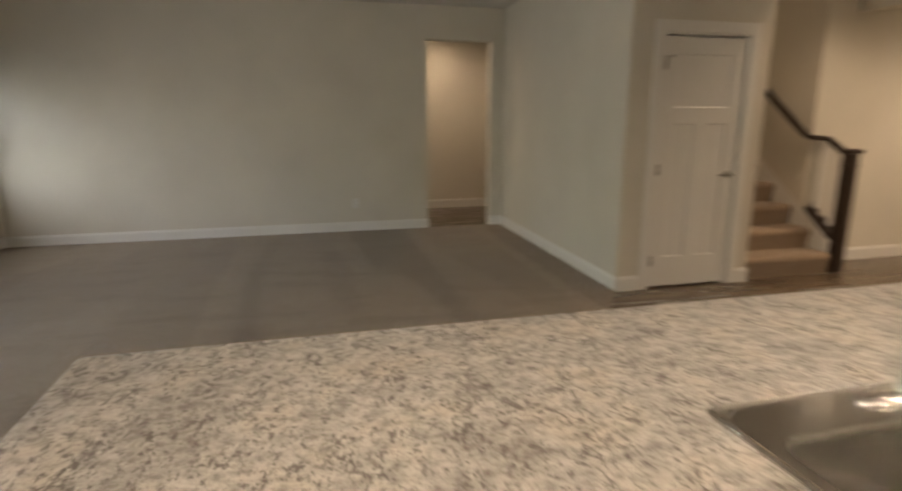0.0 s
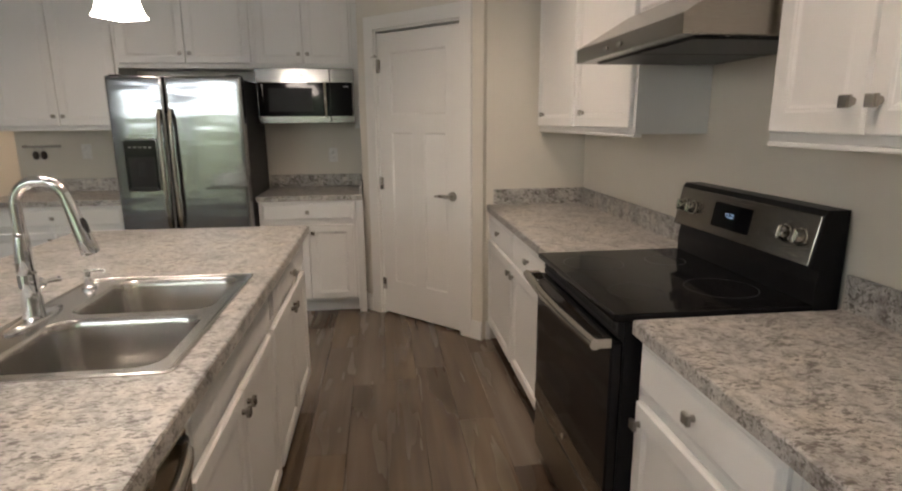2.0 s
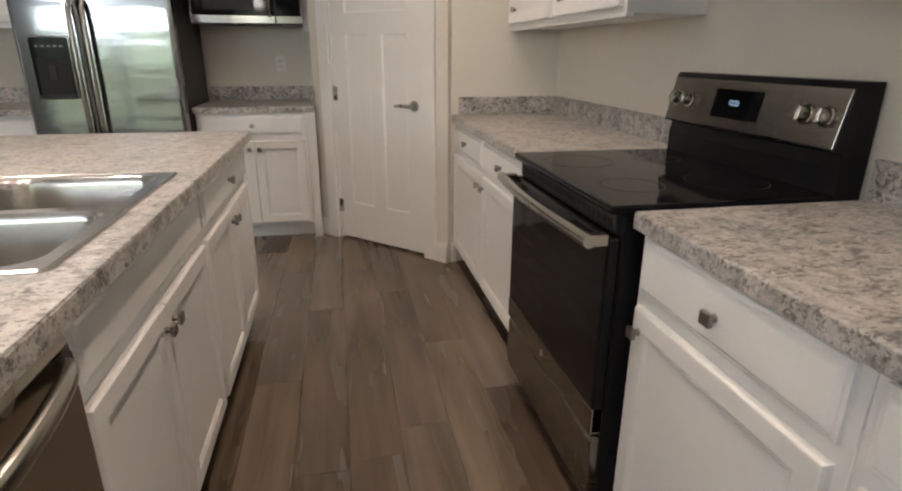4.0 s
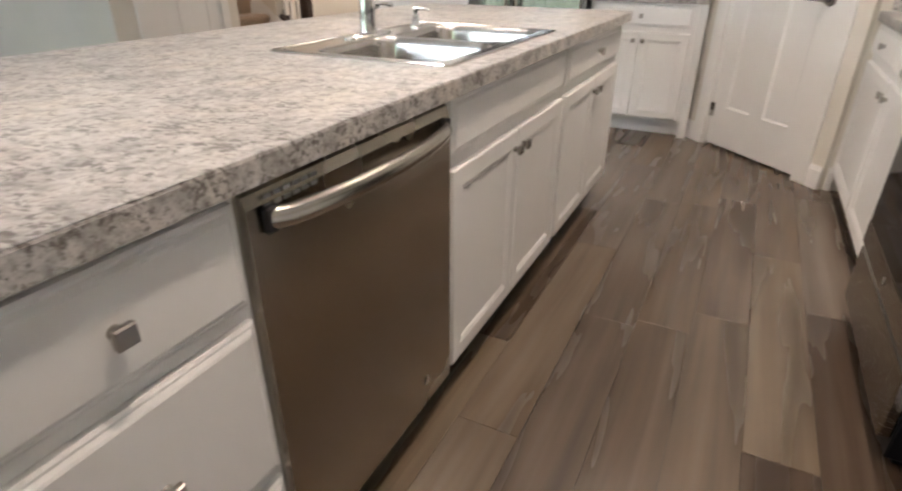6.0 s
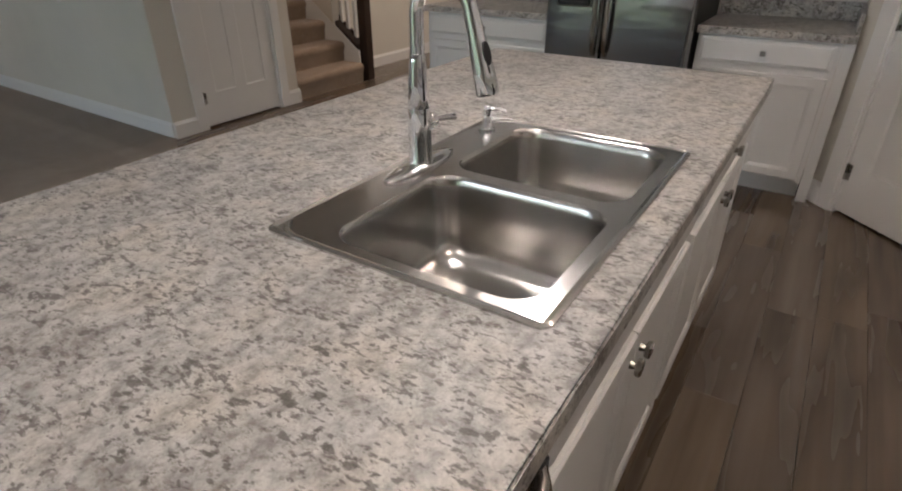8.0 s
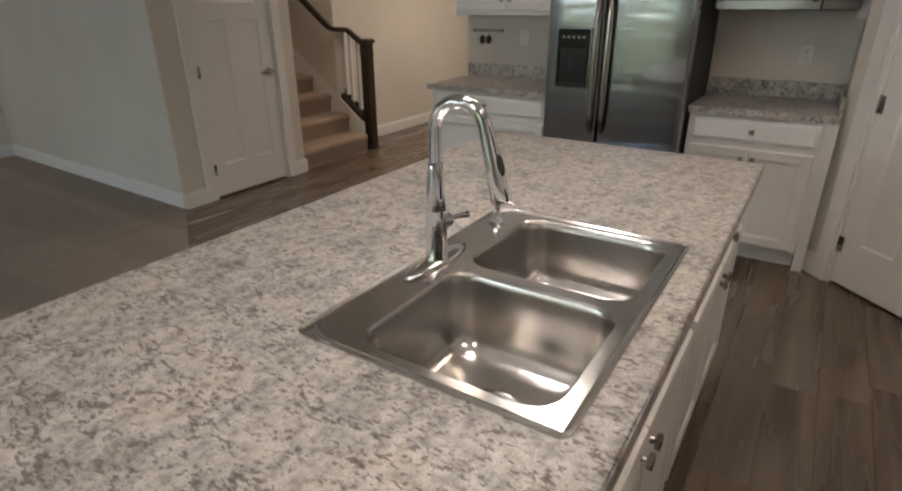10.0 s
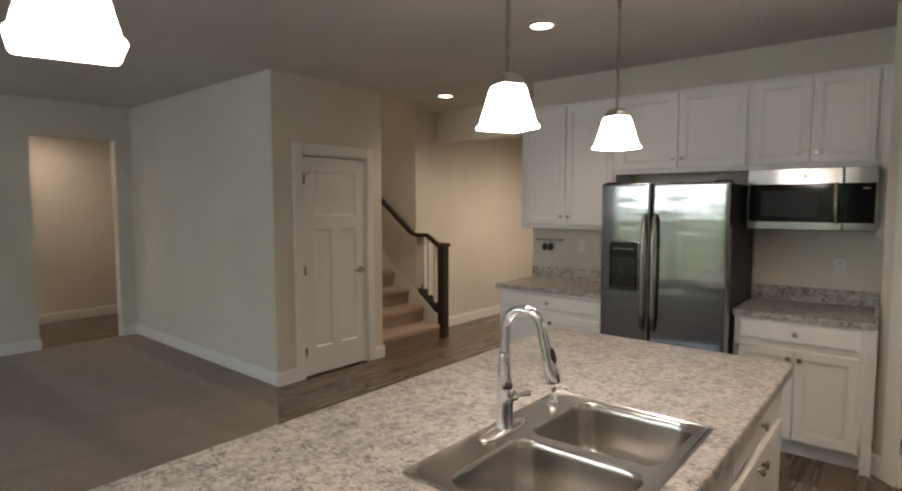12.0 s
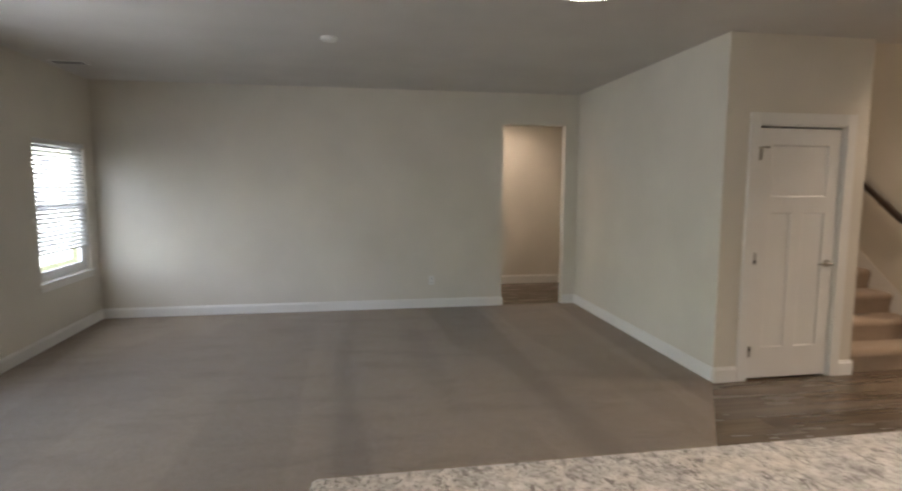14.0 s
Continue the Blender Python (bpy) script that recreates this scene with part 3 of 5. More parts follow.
def wall_cabinet(m, w, z0, z1, d=0.32, gap=0.003, label="white painted wall cabinet with recessed-panel doors", knobs="pair"):
    c = thing("wall_cabinet", m, label, "cabinet", "wall cabinets")
    carcass(c, w, d, z0, z1, None)
    bm = bmesh.new()
    box(bm, 0, w, -0.004, 0.03, z0 - 0.012, z0 - 0.0005, 0.002)
    part("bottom_rail", bm, M_CAB, c)
    g = 0.018
    kz = z0 + 0.09
    ka = w / 2 - gap - 0.03
    kb = w / 2 + gap + 0.03 if knobs == "pair" else w - g - 0.03
    if knobs == "same":
        ka, kb = g + 0.13, w / 2 + gap + 0.13
    cab_door(c, g, w / 2 - gap, z0 + 0.022, z1 - 0.02, ka, kz)
    cab_door(c, w / 2 + gap, w - g, z0 + 0.022, z1 - 0.02, kb, kz)
    return c


def countertop(name, x0, x1, y0, y1, label, hole=None, front="west"):
    z0, z1 = 0.874, 0.914
    bm = bmesh.new()
    if hole:
        hx0, hx1, hy0, hy1 = hole
        o = [(x0, y0), (x1, y0), (x1, y1), (x0, y1)]
        h = [(hx0, hy0), (hx1, hy0), (hx1, hy1), (hx0, hy1)]
        t_o, b_o, t_h, b_h = ([bm.verts.new((px, py, z)) for px, py in ps] for ps, z in ((o, z1), (o, z0), (h, z1), (h, z0)))
        for i in range(4):
            j = (i + 1) % 4
            bm.faces.new((t_o[i], t_o[j], t_h[j], t_h[i]))
            bm.faces.new((b_o[j], b_o[i], b_h[i], b_h[j]))
            bm.faces.new((b_o[i], b_o[j], t_o[j], t_o[i]))
            bm.faces.new((t_h[i], t_h[j], b_h[j], b_h[i]))
        bm.edges.ensure_lookup_table()
        vert = [ed for ed in bm.edges if abs(ed.verts[0].co.z - ed.verts[1].co.z) > 0.01 and ed.verts[0] in t_o + b_o]
        bmesh.ops.bevel(bm, geom=vert, offset=0.018, segments=4, affect="EDGES", profile=0.5)
        rim = [ed for ed in bm.edges if ed.verts[0].co.z > z1 - 1e-5 and ed.verts[1].co.z > z1 - 1e-5 and len(ed.link_faces) == 2
               and any(abs(f.normal.z) < 0.5 for f in ed.link_faces) and not all(hx0 - 0.01 < v.co.x < hx1 + 0.01 and hy0 - 0.01 < v.co.y < hy1 + 0.01 for v in ed.verts)]
        bmesh.ops.bevel(bm, geom=rim, offset=0.003, segments=2, affect="EDGES", profile=0.5)
    else:
        box(bm, x0, x1, y0, y1, z0, z1, 0.003, 2)
    c = thing(name, pose(0, 0, 0), label, "countertop")
    part("slab", bm, M_LAM, c)
    r = 0.02 if hole else 0.001
    strips = [(x0 + r, x1 - r, y0 - 0.0014, y0 + 0.001), (x0 + r, x1 - r, y1 - 0.001, y1 + 0.0014)]
    ends = [(x0 - 0.0014, x0 + 0.001, y0 + r, y1 - r), (x1 - 0.001, x1 + 0.0014, y0 + r, y1 - r)]
    for s in (strips + ends if hole else [strips[1]] if front == "north" else [ends[0]]):
        part("edge_strip", boxes((*s, z0 + 0.0005, z1 - 0.0032)), M_LAM, c)
    return c


def splash(c, x0, x1, y0, y1):
    bm = boxes((x0, x1, y0, y1, 0.9145, 1.014, 0.002))
    part("backsplash", bm, M_LAM, c)

# ---- doors ----
CL = pose(3.128, 4.611, 0)
casing("trim_closet_door", CL, 0.769, 2.05)
panel_door(pose(3.145, 4.617, 0.018), 0.735, 2.004, True, "closed white three-panel closet door with nickel lever")
door_stop(pose(3.145, 4.619, 1.87))
PD = PANTRY
casing("trim_pantry_door", PD @ pose(0.172, 0, 0), 0.76, 2.06)
panel_door(PD @ pose(0.188, 0.012, 0.018), 0.727, 2.014, True, "closed white three-panel corner pantry door with nickel lever")
door_stop(PD @ pose(0.188, 0.008, 1.88))

# ---- island ----
IF = 0.791            # cabinet face line
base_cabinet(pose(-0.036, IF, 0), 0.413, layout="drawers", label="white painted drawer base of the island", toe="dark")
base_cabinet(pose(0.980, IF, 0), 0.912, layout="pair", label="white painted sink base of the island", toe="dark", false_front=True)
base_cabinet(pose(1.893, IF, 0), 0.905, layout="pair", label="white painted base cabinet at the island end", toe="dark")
bm = boxes((-0.048, 2.798, IF + 0.602, IF + 0.64, 0.0, 0.874))
part("panel", bm, M_CAB, thing("island_back_panel", pose(0, 0, 0), "white painted back panel of the island", "panel"))
SK = (1.067, 1.886, 0.817, 1.366)   # sink rim
countertop("island_countertop", -0.078, 2.855, 0.748, 1.887, "grey-white speckled laminate island countertop", (SK[0] + 0.02, SK[1] - 0.02, SK[2] + 0.02, SK[3] - 0.02))


def dishwasher(m):
    d = thing("dishwasher", m, "dark stainless dishwasher with a bowed bar handle", "dishwasher")
    bm = boxes((0.006, 0.594, 0.02, 0.58, 0.105, 0.868))
    part("tub", bm, M_BLACK, d)
    bm = boxes((0.004, 0.596, 0.05, 0.5, 0.0, 0.10))
    part("kick_plate", bm, M_BLACK, d, "black kick plate")
    bm = bmesh.new()
    prof = [(-0.028, 0.112), (-0.034, 0.118), (-0.034, 0.735), (-0.033, 0.835), (-0.026, 0.853), (-0.010, 0.864), (0.019, 0.864), (0.019, 0.112)]
    rings(bm, [[Vector((x, y, z)) for y, z in prof] for x in (-0.004, 0.597)])
    door = part("door", bm, M_DWASH, d, "dark brushed stainless door")
    bm = bmesh.new()
    pts, rad = [], []
    for k in range(25):
        u = k / 24
        x = 0.035 + 0.53 * u
        pts.append((x, -0.036 - 0.043 * math.sin(math.pi * u) ** 0.5, 0.812))
        rad.append(0.0135)
    tube(bm, pts, rad, n=14)
    for v in bm.verts:
        v.co.z = 0.812 + (v.co.z - 0.812) * 1.35
    part("handle", bm, M_HANDLE, door, "bowed polished steel bar handle", smooth=60)
    for x in (0.035, 0.565):
        part("handle_mount", boxes((x - 0.014, x + 0.014, -0.046, -0.033, 0.792, 0.832, 0.003)), M_GREYP, door)
    bm = bmesh.new()
    for k in range(6):
        for r in range(2):
            box(bm, 0.03 + k * 0.020, 0.044 + k * 0.020, -0.0352, -0.0335, 0.842 - r * 0.014, 0.848 - r * 0.014)
    part("legend", bm, M_LEGEND, door)
    bm = bmesh.new()
    cyl(bm, (0.47, -0.033, 0.19), (0.47, -0.0365, 0.19), 0.012, n=20)
    part("badge", bm, M_NICKEL, door, smooth=True)
    return d


dishwasher(pose(0.379, 0.802, 0))


def sink(m):
    w, dp = SK[1] - SK[0], SK[3] - SK[2]
    s = thing("sink", m, "stainless double-bowl drop-in sink", "sink")
    bowls = [(0.035, w / 2 - 0.017, 0.040, 0.435), (w / 2 + 0.017, w - 0.035, 0.040, 0.435)]
    bm = bmesh.new()
    outer = rounded(0, w, 0, dp, 0.022, 0.0035)
    mid = rounded(0.006, w - 0.006, 0.006, dp - 0.006, 0.018, 0.0065)
    inn = rounded(0.014, w - 0.014, 0.014, dp - 0.014, 0.0005, 0.0035)
    base = rounded(0, w, 0, dp, 0.022, 0.0)
    rings(bm, [base, outer, mid, inn], False, False)
    # flat deck: one cell round each bowl, skinned straight across to the cell's edge
    lim = 0.014
    for (x0, x1, y0, y1), (c0, c1) in zip(bowls, ((lim, w / 2), (w / 2, w - lim))):
        hole = rounded(x0, x1, y0, y1, 0.062, 0.0035, 8)
        cell = []
        for i, p in enumerate(hole):
            arc, k = divmod(i, 9)
            ex = c1 if arc in (0, 1) else c0
            ey = lim if arc in (0, 3) else dp - lim
            on_y = (k < 4) == (arc in (0, 2))
            cell.append(Vector((ex, ey, 0.0035)) if k == 4 else Vector((p.x, ey, 0.0035)) if on_y else Vector((ex, p.y, 0.0035)))
        rings(bm, [cell, hole], False, False)
    part("rim", bm, M_SINK, s, smooth=35)
    for x0, x1, y0, y1 in bowls:
        bm = bmesh.new()
        loops = []
        for ins, z, r in ((0, 0.0035, 0.062), (0.002, 0.0015, 0.061), (0.005, -0.004, 0.060), (0.008, -0.02, 0.060), (0.014, -0.12, 0.060), (0.020, -0.150, 0.060), (0.032, -0.172, 0.058), (0.052, -0.183, 0.05), (0.085, -0.187, 0.04)):
            loops.append(rounded(x0 + ins, x1 - ins, y0 + ins, y1 - ins, r, z, 8))
        rings(bm, loops, False, True)
        b = part("bowl", bm, M_SINK, s, smooth=60)
        bm = bmesh.new()
        cx, cy = (x0 + x1) / 2, (y0 + y1) / 2
        cyl(bm, (cx, cy, -0.1875), (cx, cy, -0.1845), 0.056, 0.052, n=28)
        part("strainer", bm, M_CHROME, b, smooth=40)
        bm = bmesh.new()
        cyl(bm, (cx, cy, -0.1842), (cx, cy, -0.1835), 0.036, n=24)
        part("strainer_basket", bm, M_PLUGDK, b)
    # pressed bead at each end of the faucet deck
    for cx, a0 in ((0.06, 100), (w - 0.06, -10)):
        bm = bmesh.new()
        pts = [(cx + 0.055 * math.cos(radians(a0 + k * 14)), dp - 0.085 + 0.065 * math.sin(radians(a0 + k * 14)), 0.0035) for k in range(8)]
        tube(bm, pts, [0.002, 0.005, 0.006, 0.006, 0.006, 0.006, 0.005, 0.002], n=8)
        part("bead", bm, M_SINK, s, smooth=60)
    return s


sink(pose(SK[0], SK[2], 0.9142))


def faucet(m):
    f = thing("faucet", m, "chrome pull-down gooseneck kitchen faucet", "faucet")
    bm = bmesh.new()
    loops = []
    for k, z in ((1.0, 0.0), (1.0, 0.004), (0.96, 0.007), (0.6, 0.011)):
        loops.append([Vector((0.125 * k * math.cos(a), 0.031 * k * math.sin(a), z)) for a in [2 * math.pi * i / 40 for i in range(40)]])
    rings(bm, loops)
    part("deck_plate", bm, M_CHROME, f, smooth=50)
    bm = bmesh.new()
    prof = [(0.0285, 0.006), (0.0275, 0.012), (0.0262, 0.02), (0.0255, 0.06), (0.0240, 0.128), (0.0236, 0.130), (0.0236, 0.132), (0.0239, 0.134), (0.0212, 0.18), (0.0180, 0.225), (0.0165, 0.240), (0.0150, 0.242)]
    rings(bm, [[Vector((r * math.cos(a), r * math.sin(a), z)) for a in [2 * math.pi * i / 28 for i in range(28)]] for r, z in prof])
    part("body", bm, M_CHROME, f, smooth=50)
    bm = bmesh.new()
    pts = [(0, 0, 0.235), (0, 0, 0.27)]
    R = 0.064
    for k in range(17):
        a = radians(180 - k * 10.6)
        pts.append((0, -R - R * math.cos(a), 0.314 + R * math.sin(a)))
    tube(bm, pts, 0.0145, n=18)
    part("spout", bm, M_CHROME, f, smooth=60)
    end = Vector(pts[-1])
    dirn = (Vector(pts[-1]) - Vector(pts[-2])).normalized()
    bm = bmesh.new()
    q = [end + dirn * t for t in (-0.002, 0.03, 0.06, 0.105, 0.146, 0.152)]
    tube(bm, q, [0.0155, 0.0165, 0.0185, 0.0215, 0.0235, 0.021], n=22)
    head = part("spray_head", bm, M_CHROME, f, smooth=50)
    bm = bmesh.new()
    c = end + dirn * 0.075
    side = Vector((-0.3, -0.95, 0)).normalized()
    side = (side - dirn * side.dot(dirn)).normalized()
    third = dirn.cross(side)
    loops = []
    for h, k in ((0.012, 1.0), (0.0225, 1.0), (0.0235, 0.8)):
        loops.append([c + side * h + dirn * (0.022 * k * math.cos(a)) + third * (0.0085 * k * math.sin(a)) for a in [2 * math.pi * i / 20 for i in range(20)]])
    rings(bm, loops)
    part("spray_button", bm, M_GREYP, head, "black rubber spray button")
    bm = bmesh.new()
    cyl(bm, (0.018, 0, 0.092), (0.030, 0, 0.092), 0.0150, 0.0150, n=22)
    cyl(bm, (0.030, 0, 0.092), (0.034, 0, 0.092), 0.0150, 0.0195, n=22)
    cyl(bm, (0.034, 0, 0.092), (0.047, 0, 0.092), 0.0195, 0.0185, n=22)
    cyl(bm, (0.047, 0, 0.092), (0.053, 0, 0.092), 0.0185, 0.011, n=22)
    hub = part("lever_hub", bm, M_CHROME, f, smooth=40)
    bm = bmesh.new()
    tube(bm, [(0.045, 0.0, 0.092), (0.065, -0.002, 0.090), (0.10, -0.006, 0.086), (0.124, -0.009, 0.082), (0.127, -0.009, 0.0815)], [0.0075, 0.0055, 0.0072, 0.0085, 0.005], n=12)
    part("lever", bm, M_CHROME, hub, smooth=60)
    return f


faucet(pose(1.466, 1.308, 0.9178))


def sprayer(m):
    s = thing("soap_dispenser", m, "small chrome deck fitting beside the faucet", "soap dispenser")
    bm = bmesh.new()
    prof = [(0.022, 0.0), (0.022, 0.006), (0.014, 0.012), (0.013, 0.028), (0.010, 0.032), (0.009, 0.048), (0.012, 0.052), (0.012, 0.06), (0.007, 0.065)]
    rings(bm, [[Vector((r * math.cos(a), r * math.sin(a), z)) for a in [2 * math.pi * i / 20 for i in range(20)]] for r, z in prof])
    part("body", bm, M_CHROME, s, smooth=50)
    bm = bmesh.new()
    tube(bm, [(0, 0, 0.057), (0.01, -0.03, 0.058), (0.014, -0.048, 0.052)], [0.006, 0.005, 0.004], n=10)
    part("nozzle", bm, M_CHROME, s, smooth=60)
    return s


sprayer(pose(1.77, 1.312, 0.9178))

# ---- east run: refrigerator wall ----
EF = 4.10


def east(y, x=EF):
    """A frame on the east wall whose x runs south from y and whose -y faces west."""
    return pose(x, y, 0, 0, 0, -90)


base_cabinet(east(3.13), 0.955, layout="pair", label="white painted base cabinet at the end of the refrigerator wall")
base_cabinet(east(1.262), 0.70, layout="pair", label="white painted base cabinet beneath the microwave")
part("filler", boxes((4.102, 4.12, 0.507, 0.560, 0.0, 0.874)), M_CAB, thing("cabinet_filler", pose(0, 0, 0), "white painted filler strip beside the pantry wall", "filler"))
ce = countertop("countertop_left_of_refrigerator", 4.075, EAST - 0.002, 2.165, 3.165, "grey-brown speckled laminate countertop with backsplash")
ce.name = "countertop"
splash(ce, EAST - 0.022, EAST - 0.003, 2.165, 3.165)
ce = countertop("countertop", 4.075, EAST - 0.002, 0.508, 1.272, "grey-brown speckled laminate countertop below the microwave")
splash(ce, EAST - 0.022, EAST - 0.003, 0.508, 1.272)
splash(ce, 4.12, EAST - 0.024, 0.508, 0.527)
wall_cabinet(east(3.092, 4.38), 0.872, 1.402, 2.432, 0.325, label="white painted tall wall cabinet beside the refrigerator")
wall_cabinet(east(2.218, 4.38), 0.950, 1.84, 2.432, 0.325, label="white painted wall cabinet over the refrigerator")
wall_cabinet(east(1.266, 4.38), 0.712, 1.84, 2.432, 0.325, label="white painted wall cabinet over the microwave")
part("filler", boxes((4.383, 4.40, 0.507, 0.552, 1.39, 2.432)), M_CAB, thing("cabinet_filler", pose(0, 0, 0), "white painted filler strip beside the wall cabinets", "filler"))


def refrigerator(m):
    """Front of the doors at y = 0 towards -y, x from 0 to w."""
    w, h = 0.862, 1.742
    f = thing("refrigerator", m, "stainless side-by-side refrigerator with ice dispenser", "refrigerator")
    part("cabinet", boxes((0.008, w - 0.008, 0.075, 0.74, 0.02, h - 0.012, 0.004)), M_GREYP, f, "black textured cabinet sides")
    part("grille", boxes((0.02, w - 0.02, 0.07, 0.11, 0.015, 0.095, 0.003)), M_BLACK, f)
    seam = 0.362
    dx0, dx1, dz0, dz1 = 0.072, 0.282, 0.990, 1.332
    for side, (x0, x1) in (("freezer", (0.0, seam - 0.004)), ("fresh", (seam + 0.004, w))):
        bm = bmesh.new()
        # gently bowed door front with rounded upright edges
        loops = []
        prof = []
        ww = x1 - x0
        us = [0, 0.003 / ww, 0.007 / ww, 0.012 / ww, 0.018 / ww] + [0.06 + 0.88 * k / 8 for k in range(9)] + [1 - 0.018 / ww, 1 - 0.012 / ww, 1 - 0.007 / ww, 1 - 0.003 / ww, 1]
        for u in us:
            edge = min(u, 1 - u) * (x1 - x0)
            y = 0.0015 * (2 * u - 1) ** 2 + (0.014 * (1 - min(edge / 0.016, 1)) ** 2)
            prof.append((x0 + u * (x1 - x0), y))
        prof = prof + [(x1, 0.068), (x0, 0.068)]
        for z, s in ((0.105, 0.004), (0.109, 0.0), (0.118, 0.0), (h - 0.016, 0.0), (h - 0.006, 0.0), (h, 0.005)):
            loops.append([Vector((px, py + (s if py < 0.05 else 0), z)) for px, py in prof])
        rings(bm, loops)
        door = part("door", bm, M_STEEL, f, "brushed stainless " + ("freezer" if side == "freezer" else "refrigerator") + " door", smooth=50)
        hx = seam - 0.036 if side == "freezer" else seam + 0.036
        bm = bmesh.new()
        tube(bm, [(hx, -0.006, 0.725), (hx, -0.038, 0.76), (hx, -0.048, 0.84), (hx, -0.052, 1.09), (hx, -0.048, 1.40), (hx, -0.038, 1.49), (hx, -0.006, 1.525)], [0.012, 0.0135, 0.0135, 0.0135, 0.0135, 0.0135, 0.012], n=14)
        part("handle", bm, M_HANDLE, door, "curved steel bar handle", smooth=60)
        if side == "freezer":
            part("dispenser_frame", boxes((dx0, dx1, -0.006, 0.010, dz0, dz1, 0.003)), M_BLACKG, door, "black glossy ice and water dispenser")
            bm = bmesh.new()
            rim = [[Vector((q.x, yy, q.y)) for q in rounded(dx0 - g, dx1 + g, dz0 - g, dz1 + g, 0.016, 0, 5)] for g, yy in ((0.007, 0.004), (0.007, -0.006), (0.0045, -0.009), (-0.002, -0.009), (-0.004, -0.005))]
            rings(bm, rim, False, False)
            part("dispenser_rim", bm, M_STEEL, door, smooth=50)
            # flat dark sheet on the frame, painted as the shade of a recess
            part("dispenser_recess_shade", boxes((dx0 + 0.022, dx1 - 0.022, -0.0085, -0.0055, dz0 + 0.02, dz1 - 0.115)), M_PLUGDK, door)
            part("dispenser_tray", boxes((dx0 + 0.015, dx1 - 0.015, -0.022, -0.005, dz0 + 0.004, dz0 + 0.022, 0.003)), M_GREYP, door)
            part("dispenser_paddle", boxes(((dx0 + dx1) / 2 - 0.022, (dx0 + dx1) / 2 + 0.022, -0.018, -0.008, dz0 + 0.10, dz0 + 0.19, 0.004)), M_GREYP, door)
            bm = bmesh.new()
            for k in range(5):
                box(bm, dx0 + 0.03 + k * 0.032, dx0 + 0.048 + k * 0.032, -0.0072, -0.006, dz1 - 0.055, dz1 - 0.045)
            part("legend", bm, M_LEGEND, door)
        else:
            bm = bmesh.new()
            cyl(bm, (x1 - 0.075, 0.012, 1.67), (x1 - 0.075, 0.004, 1.67), 0.012, n=24)
            part("badge", bm, M_NICKEL, door, smooth=True)
    for x in (0.06, w - 0.06):
        part("hinge_cover", boxes((x - 0.045, x + 0.045, 0.03, 0.14, h - 0.012, h + 0.012, 0.006)), M_BLACK, f)
    return f


refrigerator(east(2.138, 3.94))


def microwave(m):
    w, z0, z1, dep = 0.71, 1.432, 1.826, 0.39
    f = thing("microwave", m, "stainless over-the-range style microwave with black window", "microwave")
    part("case", boxes((0.004, w - 0.004, 0.03, dep, z0, z1, 0.003)), M_BLACK, f)
    split = 0.535
    bm = boxes((0, split - 0.002, 0.0, 0.028, z0 + 0.002, z1, 0.003))
    door = part("door", bm, M_STEELM, f, "brushed stainless microwave door")
    part("window", boxes((0.012, split - 0.003, -0.003, 0.004, z0 + 0.050, z1 - 0.098, 0.002)), M_BLACKG, door, "black glass window")
    part("window_mesh", boxes((0.085, split - 0.13, -0.0036, -0.003, z0 + 0.085, z1 - 0.14)), M_BLACK, door)
    bm = bmesh.new()
    hx = split - 0.035
    tube(bm, [(hx, -0.002, z0 + 0.05), (hx, -0.035, z0 + 0.065), (hx, -0.042, (z0 + z1) / 2 - 0.03), (hx, -0.035, z1 - 0.115), (hx, -0.002, z1 - 0.10)], 0.0125, n=14)
    part("handle", bm, M_HANDLE, door, "vertical steel handle", smooth=60)
    pan = part("control_panel", boxes((split + 0.002, w, 0.0, 0.028, z0 + 0.002, z1, 0.003)), M_STEELM, f)
    part("keypad", boxes((split + 0.004, w - 0.012, -0.003, 0.004, z0 + 0.050, z1 - 0.098, 0.002)), M_BLACKG, pan, "black glass keypad")
    part("legend", boxes((w - 0.075, w - 0.04, -0.0036, -0.003, z1 - 0.135, z1 - 0.125)), M_LEGEND, pan)
    bm = bmesh.new()
    cyl(bm, (split * 0.62, 0.002, z1 - 0.05), (split * 0.62, -0.0025, z1 - 0.05), 0.016, n=24)
    part("badge", bm, M_NICKEL, door, smooth=True)
    return f


microwave(east(1.258, 4.31))


